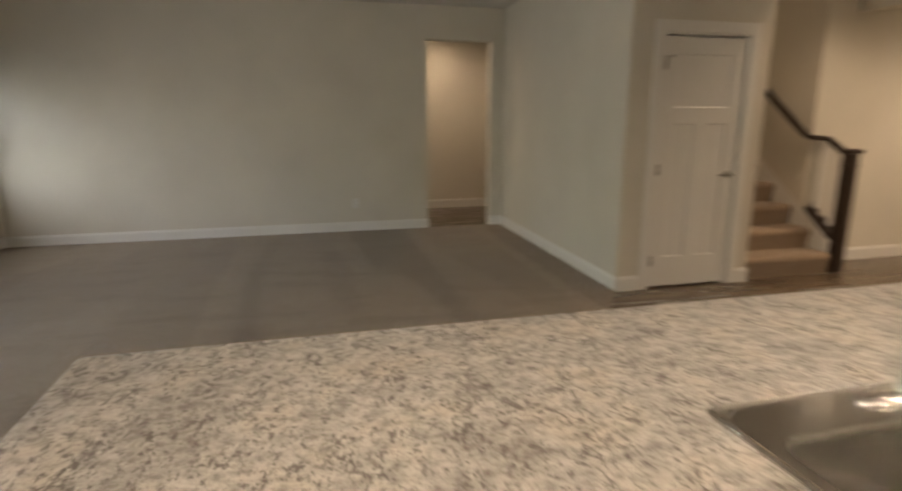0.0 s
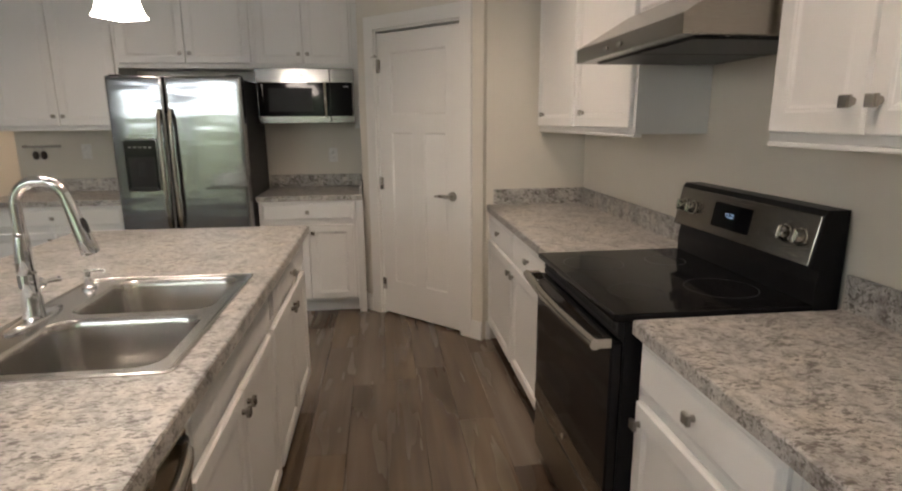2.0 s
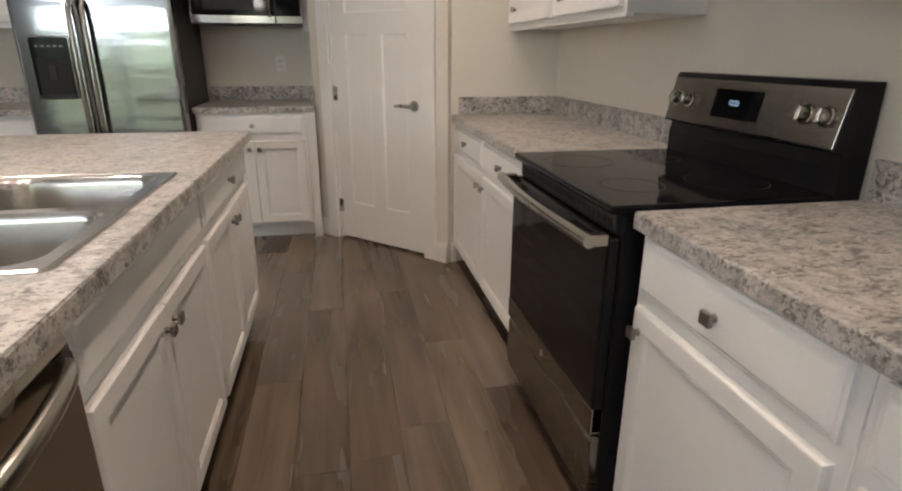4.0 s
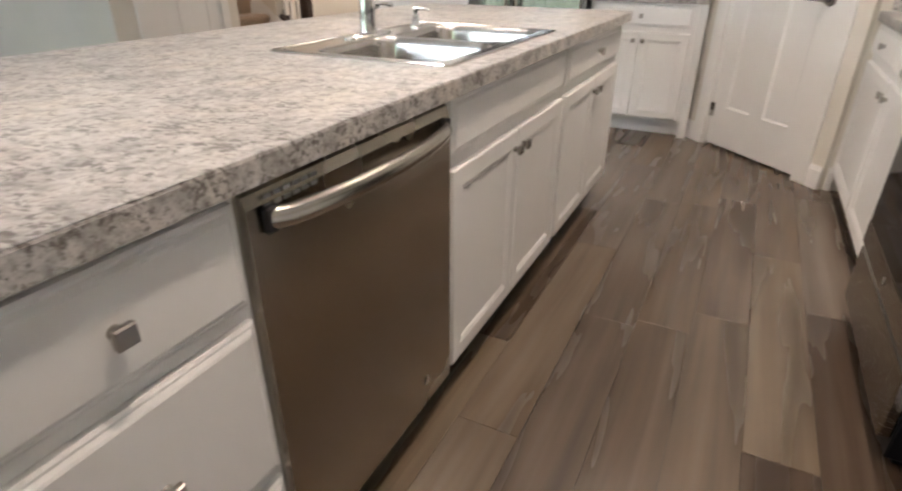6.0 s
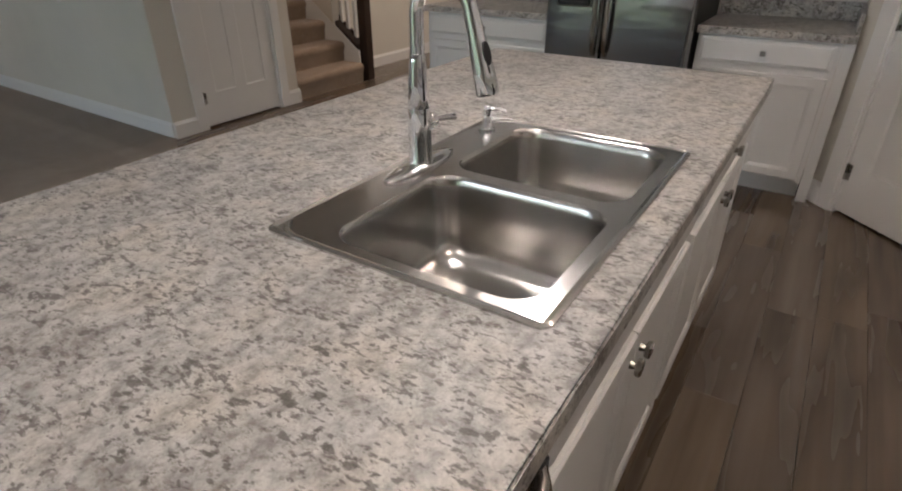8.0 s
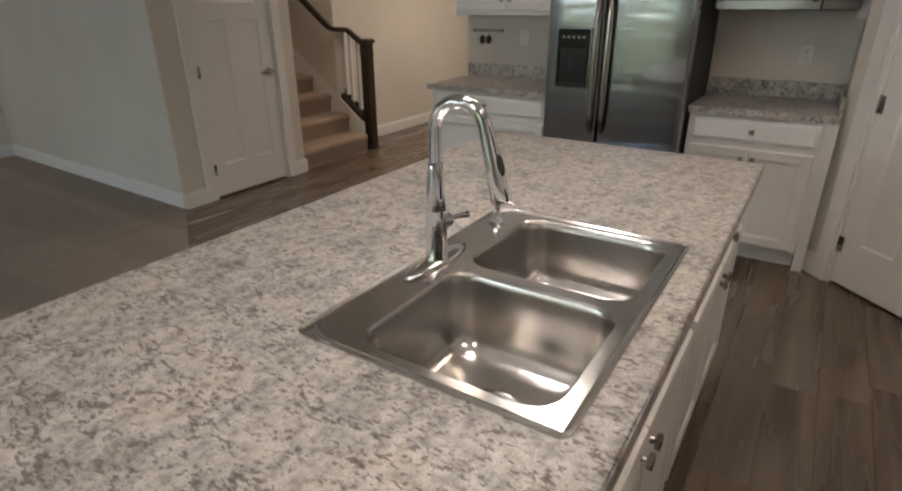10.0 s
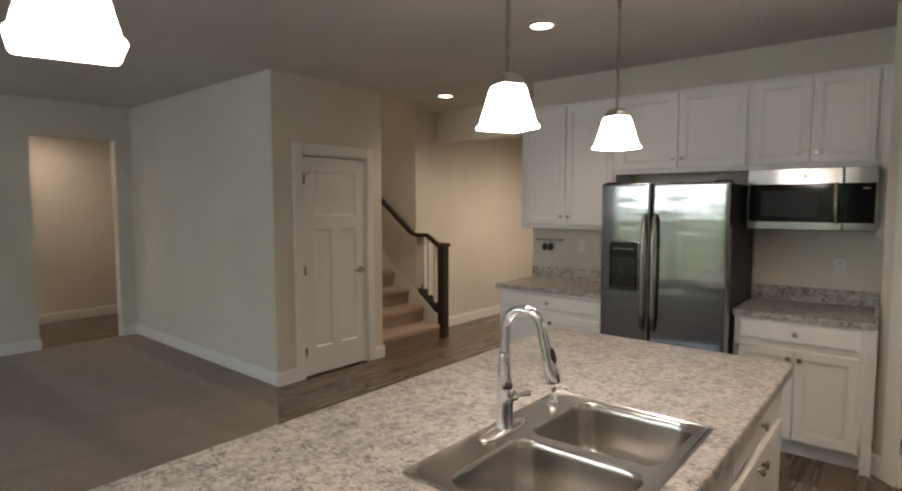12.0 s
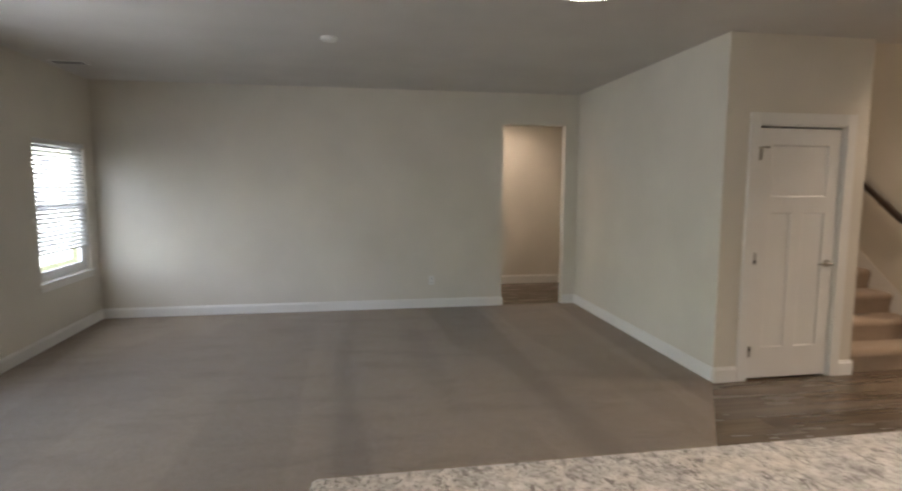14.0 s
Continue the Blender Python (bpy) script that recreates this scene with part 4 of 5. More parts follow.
def wall_plate(m, kind):
    """A cover plate facing -y."""
    p = thing("light_switch" if kind == "switch" else "wall_outlet", m, "white plastic rocker switch plate" if kind == "switch" else "white plastic duplex wall outlet", "switch" if kind == "switch" else "outlet")
    bm = bmesh.new()
    rect_rings(bm, -0.036, 0.036, -0.058, 0.058, [(0, 0), (0, -0.003), (0.003, -0.0055)])
    part("plate", bm, M_PLASTIC, p)
    if kind == "switch":
        part("rocker", boxes((-0.016, 0.016, -0.009, -0.005, -0.032, 0.032, 0.002)), M_PLASTIC, p)
    else:
        for z in (-0.02, 0.02):
            r = part("receptacle", boxes((-0.016, 0.016, -0.0075, -0.005, z - 0.014, z + 0.014, 0.002)), M_PLASTIC, p)
            part("slots", boxes((-0.008, -0.006, -0.0078, -0.0074, z - 0.004, z + 0.007), (0.006, 0.008, -0.0078, -0.0074, z - 0.004, z + 0.007), (-0.002, 0.002, -0.0078, -0.0074, z - 0.010, z - 0.006)), M_PLUGDK, r)
    return p


wall_plate(pose(EAST, 0.754, 1.172, 0, 0, -90), "outlet")
wall_plate(pose(EAST, 2.669, 1.225, 0, 0, -90), "switch")


def hook_rail(m):
    h = thing("hook_rail", m, "small metal wall rail with two dark hanging fobs", "hook rail")
    bm = bmesh.new()
    cyl(bm, (-0.13, -0.032, 0), (0.13, -0.032, 0), 0.008, n=14)
    part("bar", bm, M_NICKEL, h, smooth=True)
    for x in (-0.12, 0.12):
        bm = bmesh.new()
        cyl(bm, (x, 0, 0), (x, -0.032, 0), 0.013, 0.010, n=14)
        part("bracket", bm, M_NICKEL, h, smooth=True)
    for x in (-0.045, 0.015):
        bm = bmesh.new()
        tube(bm, [(x, -0.032, 0.009), (x, -0.042, 0.0), (x, -0.034, -0.02), (x, -0.03, -0.04)], 0.0025, n=8)
        hk = part("hook", bm, M_NICKEL, h, smooth=True)
        bm = bmesh.new()
        bmesh.ops.create_uvsphere(bm, u_segments=16, v_segments=10, radius=1.0, matrix=pose(x, -0.03, -0.068) @ Matrix.Diagonal((0.024, 0.014, 0.034, 1)))
        part("fob", bm, M_ESP, hk, "dark rounded fob", smooth=True)
    return h


hook_rail(pose(EAST, 2.985, 1.268, 0, 0, -90))

# ---- south run: range wall ----
SF = -0.33


def south(x, y=SF):
    """A frame on the south wall whose x runs west from x and whose -y faces north."""
    return pose(x, y, 0, 0, 0, 180)


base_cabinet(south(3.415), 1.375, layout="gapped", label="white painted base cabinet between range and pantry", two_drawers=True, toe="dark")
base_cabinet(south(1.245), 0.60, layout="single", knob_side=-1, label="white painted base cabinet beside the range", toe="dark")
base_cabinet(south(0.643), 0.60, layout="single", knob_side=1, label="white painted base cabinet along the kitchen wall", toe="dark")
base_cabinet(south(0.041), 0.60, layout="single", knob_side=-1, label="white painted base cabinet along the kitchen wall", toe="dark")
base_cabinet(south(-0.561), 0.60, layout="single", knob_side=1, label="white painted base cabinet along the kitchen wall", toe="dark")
cs = countertop("countertop", 2.042, 3.417, SOUTH + 0.002, -0.303, "grey-brown speckled laminate countertop between range and pantry", front="north")
splash(cs, 2.042, 3.417, SOUTH + 0.003, SOUTH + 0.022)
splash(cs, 3.398, 3.417, SOUTH + 0.024, -0.345)
cs = countertop("countertop", -1.18, 1.252, SOUTH + 0.002, -0.303, "grey-brown speckled laminate countertop beside the range", front="north")
splash(cs, -1.18, 1.252, SOUTH + 0.003, SOUTH + 0.022)
wall_cabinet(south(3.40, -0.633), 1.365, 1.384, 2.43, 0.305, gap=0.012, label="white painted wall cabinet between hood and pantry", knobs="same")
wall_cabinet(south(1.245, -0.633), 0.61, 1.384, 2.43, 0.305, label="white painted wall cabinet beside the range hood")
wall_cabinet(south(0.632, -0.633), 0.61, 1.384, 2.43, 0.305, label="white painted wall cabinet along the kitchen wall")
wall_cabinet(south(2.022, -0.633), 0.77, 1.815, 2.43, 0.305, label="white painted short wall cabinet over the range hood")


def stove(m):
    """Front of the body at y = 0 towards -y; x 0 to 0.76."""
    w = 0.762
    r = thing("electric_range", m, "black and stainless freestanding electric range", "range")
    part("body", boxes((0.003, w - 0.003, 0.0, 0.62, 0.03, 0.898, 0.003)), M_BLACK, r, "black enamelled body")
    bm = bmesh.new()
    box(bm, 0, w, -0.035, 0.56, 0.899, 0.921, 0.007, 3)
    top = part("cooktop", bm, M_BLACKG, r, "black ceramic glass cooktop")
    for x, y, rad in ((0.2, 0.12, 0.11), (0.56, 0.12, 0.085), (0.2, 0.40, 0.075), (0.56, 0.40, 0.11)):
        bm = bmesh.new()
        rings(bm, [[Vector((x + q * math.cos(a), y + q * math.sin(a), 0.9213)) for a in [2 * math.pi * i / 48 for i in range(48)]] for q in (rad, rad - 0.003)], False, False)
        part("burner_mark", bm, M_GREYP, top)
    part("front_vent", boxes((0.02, w - 0.02, -0.012, 0.01, 0.845, 0.897, 0.002)), M_GREYP, r)
    bm = bmesh.new()
    for k in range(22):
        box(bm, 0.05 + k * 0.031, 0.072 + k * 0.031, -0.0135, -0.0118, 0.862, 0.882)
    part("vent_slots", bm, M_PLUGDK, r)
    door = part("oven_door", boxes((0.006, w - 0.006, -0.035, 0.0, 0.294, 0.84, 0.006)), M_BLACKG, r, "black glass oven door")
    part("lower_trim", boxes((0.006, w - 0.006, -0.0365, -0.002, 0.292, 0.372, 0.003)), M_STEELD, door, "dark stainless trim")
    bm = bmesh.new()
    pts = [(0.008 + 0.746 * k / 16, -0.080 - 0.016 * math.sin(math.pi * k / 16), 0.836) for k in range(17)]
    tube(bm, pts, 0.0170, n=14)
    part("handle", bm, M_HANDLE, door, "polished steel bar handle", smooth=60)
    for x in (0.026, w - 0.026):
        part("handle_mount", boxes((x - 0.018, x + 0.018, -0.084, -0.03, 0.820, 0.850, 0.004)), M_HANDLE, door)
    bm = bmesh.new()
    cyl(bm, (w / 2, -0.0365, 0.332), (w / 2, -0.0385, 0.332), 0.011, n=22)
    part("badge", bm, M_NICKEL, door, smooth=True)
    part("drawer", boxes((0.006, w - 0.006, -0.033, 0.0, 0.085, 0.280, 0.006)), M_STEELD, r, "dark stainless storage drawer")
    for x in (0.05, w - 0.05):
        part("foot", boxes((x - 0.02, x + 0.02, 0.03, 0.07, 0.0, 0.032)), M_BLACK, r)
    # back guard: black riser, sloped steel control panel
    bm = bmesh.new()
    prof = [(0.555, 0.90), (0.555, 0.985), (0.562, 1.02), (0.532, 1.03), (0.560, 1.178), (0.570, 1.192), (0.634, 1.192), (0.634, 0.90)]
    rings(bm, [[Vector((x, y, z)) for y, z in prof] for x in (0.004, w - 0.004)])
    guard = part("back_guard", bm, M_BLACK, r, "black back guard")
    tilt = Matrix.Translation((0, 0.532, 1.03)) @ pose(0, 0, 0, -10.7)
    bm = boxes((0.012, w - 0.012, -0.004, 0.003, 0.003, 0.148, 0.002))
    pan = part("control_panel", bm, M_STEELD, guard, "brushed stainless control panel", at=tilt)
    part("display", boxes((0.255, 0.468, -0.0058, -0.003, 0.035, 0.122, 0.001)), M_BLACKG, guard, at=tilt)
    for x in (0.062, 0.128, 0.640, 0.704):
        bm = bmesh.new()
        prof = [(0.027, -0.004), (0.027, -0.008), (0.0225, -0.010), (0.0205, -0.028), (0.018, -0.032)]
        rings(bm, [[Vector((w - x + q * math.cos(a), y, 0.078 + q * math.sin(a))) for a in [2 * math.pi * i / 28 for i in range(28)]] for q, y in prof])
        box(bm, w - x - 0.004, w - x + 0.004, -0.038, -0.03, 0.058, 0.098, 0.0015)
        part("knob", bm, M_HANDLE, guard, "polished steel control knob", smooth=40, at=tilt)
    digits = bpy.data.curves.new("clock_text", "FONT")
    digits.body, digits.size, digits.align_x = "12:22", 0.022, "CENTER"
    tmp = bpy.data.objects.new("tmp_text", digits)
    me = bpy.data.meshes.new_from_object(tmp)
    bpy.data.objects.remove(tmp)
    me.materials.append(M_DIGIT)
    dg = new("clock", me)
    dg.parent = guard
    dg.matrix_basis = tilt @ Matrix.Translation((0.353, -0.0064, 0.075)) @ pose(0, 0, 0, 90, 0, 0)
    tagged(dg, "blue glowing clock digits")
    return r


stove(south(2.034, -0.292))


def hood(m):
    """Under-cabinet hood; wall at y = 0.56, front lip at y = 0."""
    w = 0.76
    h = thing("range_hood", m, "stainless under-cabinet range hood", "range hood")
    bm = bmesh.new()
    prof = [(0.0, 1.644), (0.0, 1.692), (0.012, 1.700), (0.20, 1.812), (0.555, 1.812), (0.555, 1.644)]
    rings(bm, [[Vector((x, y, z)) for y, z in prof] for x in (0, w)])
    part("shell", bm, M_STEELD, h, "brushed stainless shell")
    for x0, x1 in ((0.05, 0.375), (0.385, 0.71)):
        bm = bmesh.new()
        box(bm, x0, x1, 0.06, 0.50, 1.638, 1.6435, 0.002)
        f = part("filter", bm, M_GREYP, h, "dark mesh grease filter")
    for x in (0.28, 0.385):
        part("button", boxes((x - 0.014, x + 0.014, -0.005, 0.001, 1.660, 1.674, 0.003)), M_HANDLE, h)
    return h


hood(south(2.006, -0.377))
wall_plate(pose(0.99, SOUTH, 1.16, 0, 0, 180), "outlet")

# ---- pendants and downlights ----


def pendant(m):
    z0, z1 = 1.812, 1.938
    p = thing("pendant_lamp", m, "lit square opal-glass pendant on a nickel rod", "pendant lamp", "island pendants")
    bm = bmesh.new()
    loops = []
    for z, r in ((z0 + 0.004, 0.052), (z0 + 0.003, 0.062), (z0 + 0.008, 0.0645), (z0 + 0.013, 0.062), (z0 + 0.017, 0.058), (z1 - 0.003, 0.035), (z1, 0.032)):
        loops.append(rounded(-1.07 * r, 1.07 * r, -1.07 * r, 1.07 * r, min(0.010, r * 0.2), z, 3))
    rings(bm, loops, False, True)
    part("shade", bm, M_SHADE, p, "glowing white glass shade", smooth=40)
    bm = bmesh.new()
    rings(bm, [rounded(-r, r, -r, r, 0.006, z, 2) for z, r in ((z1 + 0.0005, 0.034), (z1 + 0.013, 0.034), (z1 + 0.027, 0.026), (z1 + 0.030, 0.023))])
    part("cap", bm, M_NICKEL, p, "satin nickel cap", smooth=40)
    bm = bmesh.new()
    cyl(bm, (0, 0, z1 + 0.028), (0, 0, CEIL - 0.02), 0.0065, n=14)
    cyl(bm, (0, 0, 2.37), (0, 0, 2.40), 0.009, n=14)
    part("rod", bm, M_NICKEL, p, smooth=True)
    bm = bmesh.new()
    cyl(bm, (0, 0, CEIL - 0.022), (0, 0, CEIL), 0.062, 0.066, n=32)
    part("canopy", bm, M_NICKEL, p, smooth=30)
    return p


pen = pendant(pose(2.195, 1.285, 0, rz=-22))
copy_thing(pen, pose(1.435, 1.285, 0, rz=-23))
copy_thing(pen, pose(0.352, 1.288, 0, rz=-16))


def downlight(m):
    d = thing("recessed_downlight", m, "lit recessed ceiling downlight with white trim", "downlight", "ceiling downlights")
    bm = bmesh.new()
    rings(bm, [[Vector((r * math.cos(a), r * math.sin(a), z)) for a in [2 * math.pi * i / 36 for i in range(36)]] for r, z in ((0.092, 0.0), (0.090, -0.006), (0.070, -0.008), (0.066, -0.003))], False, False)
    part("trim_ring", bm, M_PLASTIC, d, smooth=50)
    bm = bmesh.new()
    cyl(bm, (0, 0, -0.0005), (0, 0, -0.004), 0.066, n=32)
    part("lens", bm, M_BULB, d, "glowing lens")
    return d


dl = downlight(pose(*LAMPS[0][:3]))
for lx, ly, lz, lw in LAMPS[1:]:
    copy_thing(dl, pose(lx, ly, lz))


def vent(m):
    v = thing("ceiling_vent", m, "white metal ceiling air vent", "vent")
    part("frame", boxes((-0.16, 0.16, -0.085, -0.065, -0.008, 0), (-0.16, 0.16, 0.065, 0.085, -0.008, 0), (-0.16, -0.14, -0.065, 0.065, -0.008, 0), (0.14, 0.16, -0.065, 0.065, -0.008, 0)), M_PLASTIC, v)
    part("backing", boxes((-0.14, 0.14, -0.065, 0.065, -0.0015, 0)), M_PLUGDK, v)
    for k in range(7):
        y = -0.054 + k * 0.018
        bm = bmesh.new()
        rings(bm, [[Vector((x, y, -0.002)), Vector((x, y + 0.002, -0.002)), Vector((x, y + 0.011, -0.008)), Vector((x, y + 0.009, -0.008))] for x in (-0.139, 0.139)])
        part("slat", bm, M_LEGEND, v)
    return v


vent(pose(-2.645, 6.73, CEIL))


def detector(m):
    d = thing("smoke_detector", m, "white round ceiling smoke detector", "smoke detector")
    bm = bmesh.new()
    prof = [(0.066, 0.0), (0.066, -0.012), (0.060, -0.022), (0.045, -0.030), (0.0, -0.032)]
    rings(bm, [[Vector((max(r, 0.002) * math.cos(a), max(r, 0.002) * math.sin(a), z)) for a in [2 * math.pi * i / 32 for i in range(32)]] for r, z in prof])
    part("case", bm, M_PLASTIC, d, smooth=40)
    return d


detector(pose(-0.15, 5.35, CEIL))
wall_plate(pose(0.985, NORTH, 0.36), "outlet")

# ---- windows ----


def living_window():
    y0, y1, z0, z1 = 6.46, 7.48, 0.63, 2.0
    X = WEST
    w = thing("window_1", pose(X, (y0 + y1) / 2, z0), "white double-hung window with a partly lowered blind", "window")
    tagged(w, kind="structure")
    W, H = (y1 - y0), (z1 - z0)
    # local: x into the room, y along the wall
    h = W / 2
    xo = -0.105
    part("frame", boxes((xo, xo + 0.06, -h, -h + 0.045, 0, H), (xo, xo + 0.06, h - 0.045, h, 0, H), (xo, xo + 0.06, -h + 0.045, h - 0.045, H - 0.045, H), (xo, xo + 0.06, -h + 0.045, h - 0.045, 0, 0.05)), M_VINYL, w)
    for nm, a, b, dx in (("upper_sash", H / 2, H - 0.046, 0.006), ("lower_sash", 0.051, H / 2 + 0.036, 0.032)):
        s = part(nm, boxes((xo + dx, xo + dx + 0.025, -h + 0.046, -h + 0.09, a, b), (xo + dx, xo + dx + 0.025, h - 0.09, h - 0.046, a, b), (xo + dx, xo + dx + 0.025, -h + 0.09, h - 0.09, a, a + 0.04), (xo + dx, xo + dx + 0.025, -h + 0.09, h - 0.09, b - 0.036, b)), M_VINYL, w)
        g = part("pane", boxes((xo + dx + 0.010, xo + dx + 0.014, -h + 0.09, h - 0.09, a + 0.04, b - 0.036)), M_GLASS, s)
        g.visible_shadow = False
    part("sill", boxes((-0.045, 0.028, -h - 0.035, h + 0.035, -0.022, -0.001, 0.003)), M_TRIM, w)
    part("apron", boxes((0.001, 0.016, -h - 0.02, h + 0.02, -0.085, -0.0225, 0.002)), M_TRIM, w)
    b = thing("window_blind", pose(X, (y0 + y1) / 2, z0), "white horizontal slat blind, lowered most of the way", "blind")
    part("head_rail", boxes((-0.038, -0.002, -h + 0.006, h - 0.006, H - 0.05, H - 0.003, 0.003)), M_BLIND, b)
    zb = 0.27
    bm = bmesh.new()
    box(bm, -0.036, -0.006, -h + 0.01, h - 0.01, zb - 0.012, zb + 0.008, 0.004)
    part("bottom_rail", bm, M_BLIND, b)
    n = int((H - 0.06 - zb) / 0.043)
    me = None
    for k in range(n):
        z = zb + 0.035 + k * 0.043
        bm = bmesh.new()
        rings(bm, [[Vector((-0.040, y, 0.012)), Vector((-0.021, y, 0.0045)), Vector((-0.003, y, -0.012)), Vector((-0.004, y, -0.0145)), Vector((-0.021, y, 0.001)), Vector((-0.040, y, 0.0095))] for y in (-h + 0.012, h - 0.012)])
        if me is None:
            me = mesh_of("slat", bm, M_BLIND)
        else:
            bm.free()
        s = new("slat", me)
        s.parent = b
        s.matrix_basis = pose(0, 0, z)
    for y in (-h + 0.16, 0.0, h - 0.16):
        bm = bmesh.new()
        cyl(bm, (-0.0015, y, zb), (-0.0015, y, H - 0.04), 0.0012, n=6)
        part("ladder_cord", bm, M_BLIND, b)


living_window()


def plain_window(name, y0, y1, z0, z1, mull, label):
    w = thing(name, pose(WEST, (y0 + y1) / 2, z0), label, "window")
    tagged(w, kind="structure")
    h, H, xo = (y1 - y0) / 2, z1 - z0, -0.105
    part("frame", boxes((xo, xo + 0.07, -h, -h + 0.06, 0, H), (xo, xo + 0.07, h - 0.06, h, 0, H), (xo, xo + 0.07, -h + 0.06, h - 0.06, H - 0.06, H), (xo, xo + 0.07, -h + 0.06, h - 0.06, 0, 0.06)), M_VINYL, w)
    if mull == "upright":
        part("mullion", boxes((xo + 0.01, xo + 0.06, -0.045, 0.045, 0.06, H - 0.06)), M_VINYL, w)
    else:
        part("mullion", boxes((xo + 0.01, xo + 0.06, -h + 0.06, h - 0.06, H / 2 - 0.03, H / 2 + 0.03)), M_VINYL, w)
    g = part("pane", boxes((xo + 0.030, xo + 0.034, -h + 0.06, h - 0.06, 0.06, H - 0.06)), M_GLASS, w)
    g.visible_shadow = False
    return w


plain_window("patio_door", 2.70, 5.14, 0.0, 2.05, "upright", "white sliding glass patio door")
plain_window("window_2", 1.2, 2.1, 0.95, 2.05, "level", "white double-hung kitchen window")

# ---- staircase ----
RISE, RUN, Y0 = 0.190, 0.246, 4.651


def staircase():
    s = thing("staircase", pose(4.105, Y0, 0), "beige carpeted staircase with dark newel and rail", "staircase")
    W = 0.945
    for k in range(13):
        bm = bmesh.new()
        y, z = k * RUN, (k + 1) * RISE
        prof = [(y + RUN + 0.03, z), (y + 0.035, z), (y + 0.014, z - 0.003), (y - 0.003, z - 0.010), (y - 0.015, z - 0.021), (y - 0.021, z - 0.036), (y - 0.021, z - 0.052), (y - 0.014, z - 0.072), (y - 0.006, z - 0.095), (y + 0.000, z - RISE - (0.0 if k else 0.02)), (y + RUN + 0.03, z - RISE - (0.0 if k else 0.02))]
        rings(bm, [[Vector((x, py, pz)) for py, pz in prof] for x in (0.002, W - 0.002)])
        part("step", bm, M_STAIRC, s, "beige carpeted step", smooth=50)
    sl = RISE / RUN
    # painted skirt board along the open and the walled side
    bm = bmesh.new()
    prof = [(0.03, -0.01), (0.03, 0.289), (3.0, 0.266 + 3.0 * sl), (3.0, 3.0 * sl - 0.3), (0.40, -0.01)]
    rings(bm, [[Vector((x, py, pz)) for py, pz in prof] for x in (W - 0.002, W + 0.014)])
    part("skirt_board", bm, M_TRIM, s, "white painted skirt board")
    bm = bmesh.new()
    prof = [(0.085, -0.01), (0.085, 0.300), (0.357, 0.300 + 0.272 * sl), (0.357, -0.01)]
    rings(bm, [[Vector((x, py, pz)) for py, pz in prof] for x in (W + 0.014, W + 0.15)])
    part("stringer", bm, M_TRIM, s, "white painted stringer box")
    return s


stair = staircase()


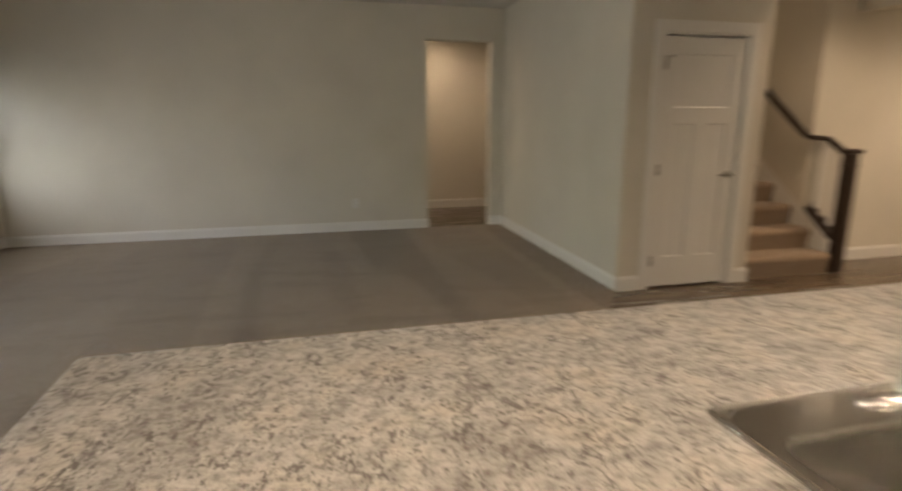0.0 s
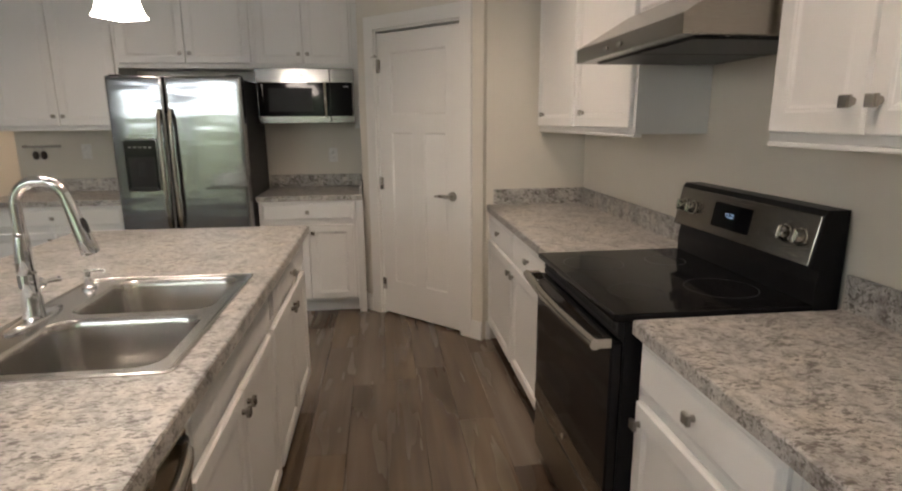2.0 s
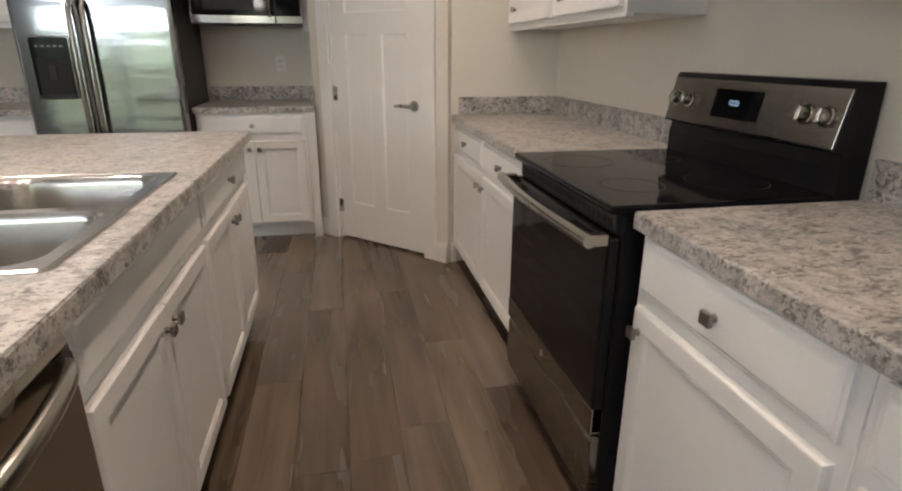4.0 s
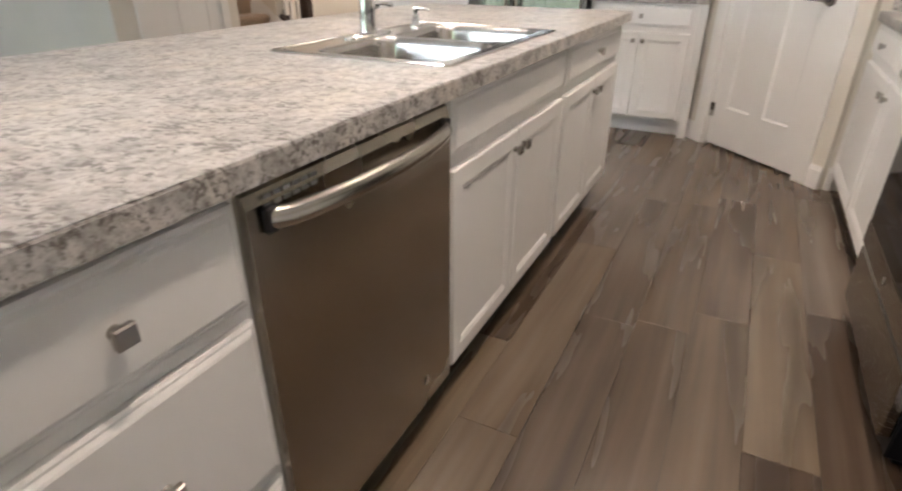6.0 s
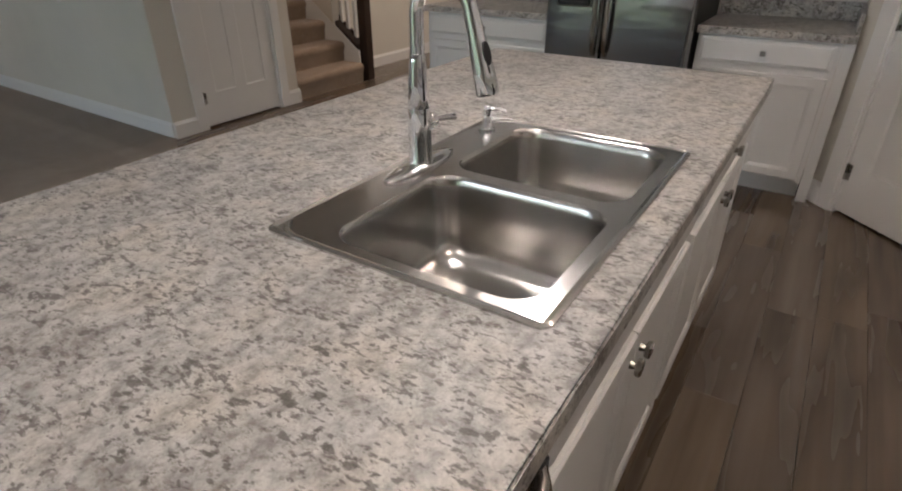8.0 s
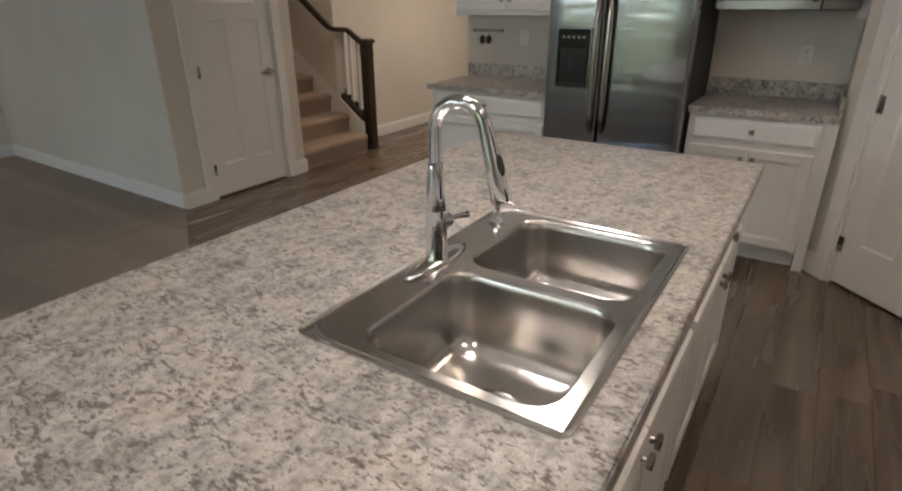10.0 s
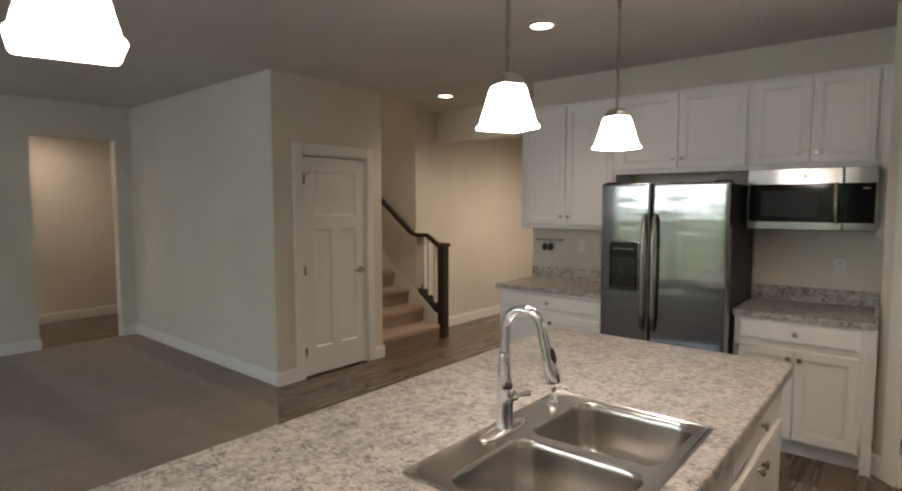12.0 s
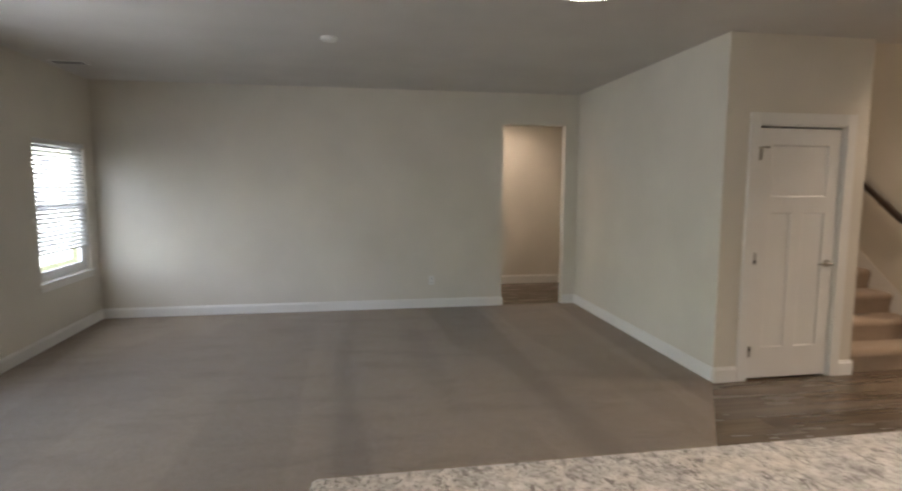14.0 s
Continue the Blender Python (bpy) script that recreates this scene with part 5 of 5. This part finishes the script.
def railing():
    r = thing("stair_railing", pose(5.165, 4.68, 0), "dark espresso newel post and handrail with white balusters", "railing")
    sl = RISE / RUN
    bm = bmesh.new()
    q = 0.048
    box(bm, -q, q, -q, q, -0.01, 1.09, 0.003)
    box(bm, -q - 0.006, q + 0.006, -q - 0.006, q + 0.006, 0.985, 1.005, 0.003)
    rings(bm, [[Vector((sx * a, sy * a, z)) for sx, sy in ((-1, -1), (1, -1), (1, 1), (-1, 1))] for z, a in ((1.09, q + 0.004), (1.10, q + 0.016), (1.122, q + 0.016), (1.132, q + 0.004), (1.138, q - 0.01))])
    part("newel_post", bm, M_ESP, r, "square espresso newel post")
    # rail: up from the newel, an easing, then along the stair slope
    pts = [(0, 0.03, 1.075), (0, 0.05, 1.09), (0, 0.17, 1.165), (0, 0.235, 1.208), (-0.015, 0.262, 1.218), (-0.09, 0.29, 1.222), (-0.16, 0.315, 1.228), (-0.178, 0.34, 1.25), (-0.18, 0.40, 1.292), (-0.18, 1.6, 1.292 + 1.2 * sl)]
    bm = bmesh.new()
    loops = []
    P = [Vector(p) for p in pts]
    for i, p in enumerate(P):
        t = (P[min(i + 1, len(P) - 1)] - P[max(i - 1, 0)]).normalized()
        side = t.cross(Vector((0, 0, 1))).normalized()
        up = side.cross(t).normalized()
        sec = [(-0.024, -0.022), (0.024, -0.022), (0.029, -0.008), (0.029, 0.010), (0.020, 0.024), (-0.020, 0.024), (-0.029, 0.010), (-0.029, -0.008)]
        loops.append([p + side * a + up * b for a, b in sec])
    rings(bm, loops)
    part("handrail", bm, M_ESP, r, "espresso handrail", smooth=35)
    bm = bmesh.new()
    loops = [[Vector((x, y, 0.272 + (y + 0.005) * sl + h)) for x, h in ((-0.095, -0.01), (0.035, -0.01), (0.035, 0.05), (-0.095, 0.05))] for y in (0.045, 0.318)]
    rings(bm, loops)
    part("shoe_rail", bm, M_ESP, r, "espresso bottom rail")
    for y in (0.125, 0.225, 0.30):
        bm = bmesh.new()
        box(bm, -0.016, 0.016, y - 0.016, y + 0.016, 0.30 + y * sl, 1.068 + min(y, 0.25) * 0.66)
        part("baluster", bm, M_TRIM, r, "white square baluster")
        part("fillet", boxes((-0.02, 0.02, y + 0.0165, y + 0.05, 0.30 + (y + 0.01) * sl, 0.375 + (y + 0.01) * sl)), M_ESP, r)
    for y in (0.62, 1.3):
        bm = bmesh.new()
        z = 1.292 + (y - 0.40) * sl
        tube(bm, [(-0.126, y, z - 0.07), (-0.17, y, z - 0.065), (-0.18, y, z - 0.02)], 0.006, n=8)
        part("bracket", bm, M_NICKEL, r, smooth=True)
    return r


railing()
wall_plate(pose(5.62, 5.01, 0.36), "outlet")

# ---- floor boards, last ----


def floor_boards():
    L, Wd, gap = 1.22, 0.178, 0.0004
    fl = bpy.data.objects["floor"]
    bm = bmesh.new()
    rings(bm, [[Vector((sx * (L / 2 - gap - i), sy * (Wd / 2 - gap - i), z)) for sx, sy in ((-1, -1), (1, -1), (1, 1), (-1, 1))] for z, i in ((-0.018, 0), (-0.0006, 0), (0.0, 0.0007))], False, True)
    me = mesh_of("plank", bm, M_PLANK)
    rnd = random.Random(4)
    rows = int((9.4 + 1.05) / Wd)
    for r in range(rows):
        y = -1.05 + (r + 0.5) * Wd
        off = rnd.random() * L
        for c in range(11):
            x = -4.2 + off + (c + 0.5) * L
            x0, x1, yb = x - L / 2, x + L / 2, y - Wd / 2
            if x1 < WEST - 0.1 or x0 > 9.1:
                continue
            if yb > 1.70 and x1 < min(2.82, 2.843 - 0.657 * (4.611 - yb) - 0.02) and y < NORTH - 0.05:
                continue                      # beneath the carpet
            if 5.15 < y and not (x1 > 1.0 and x0 < 4.1 and y > NORTH - 0.05):
                continue
            if y < 2.0 and x0 > 4.9:
                continue
            if y < -0.05 and x0 > 4.4 or y < SOUTH:
                continue
            p = new("plank", me)
            p.parent = fl
            x0, x1 = max(x0, WEST - 0.1), min(x1, 9.1)
            p.location = ((x0 + x1) / 2, y, 0)
            p.scale.x = (x1 - x0) / L


floor_boards()
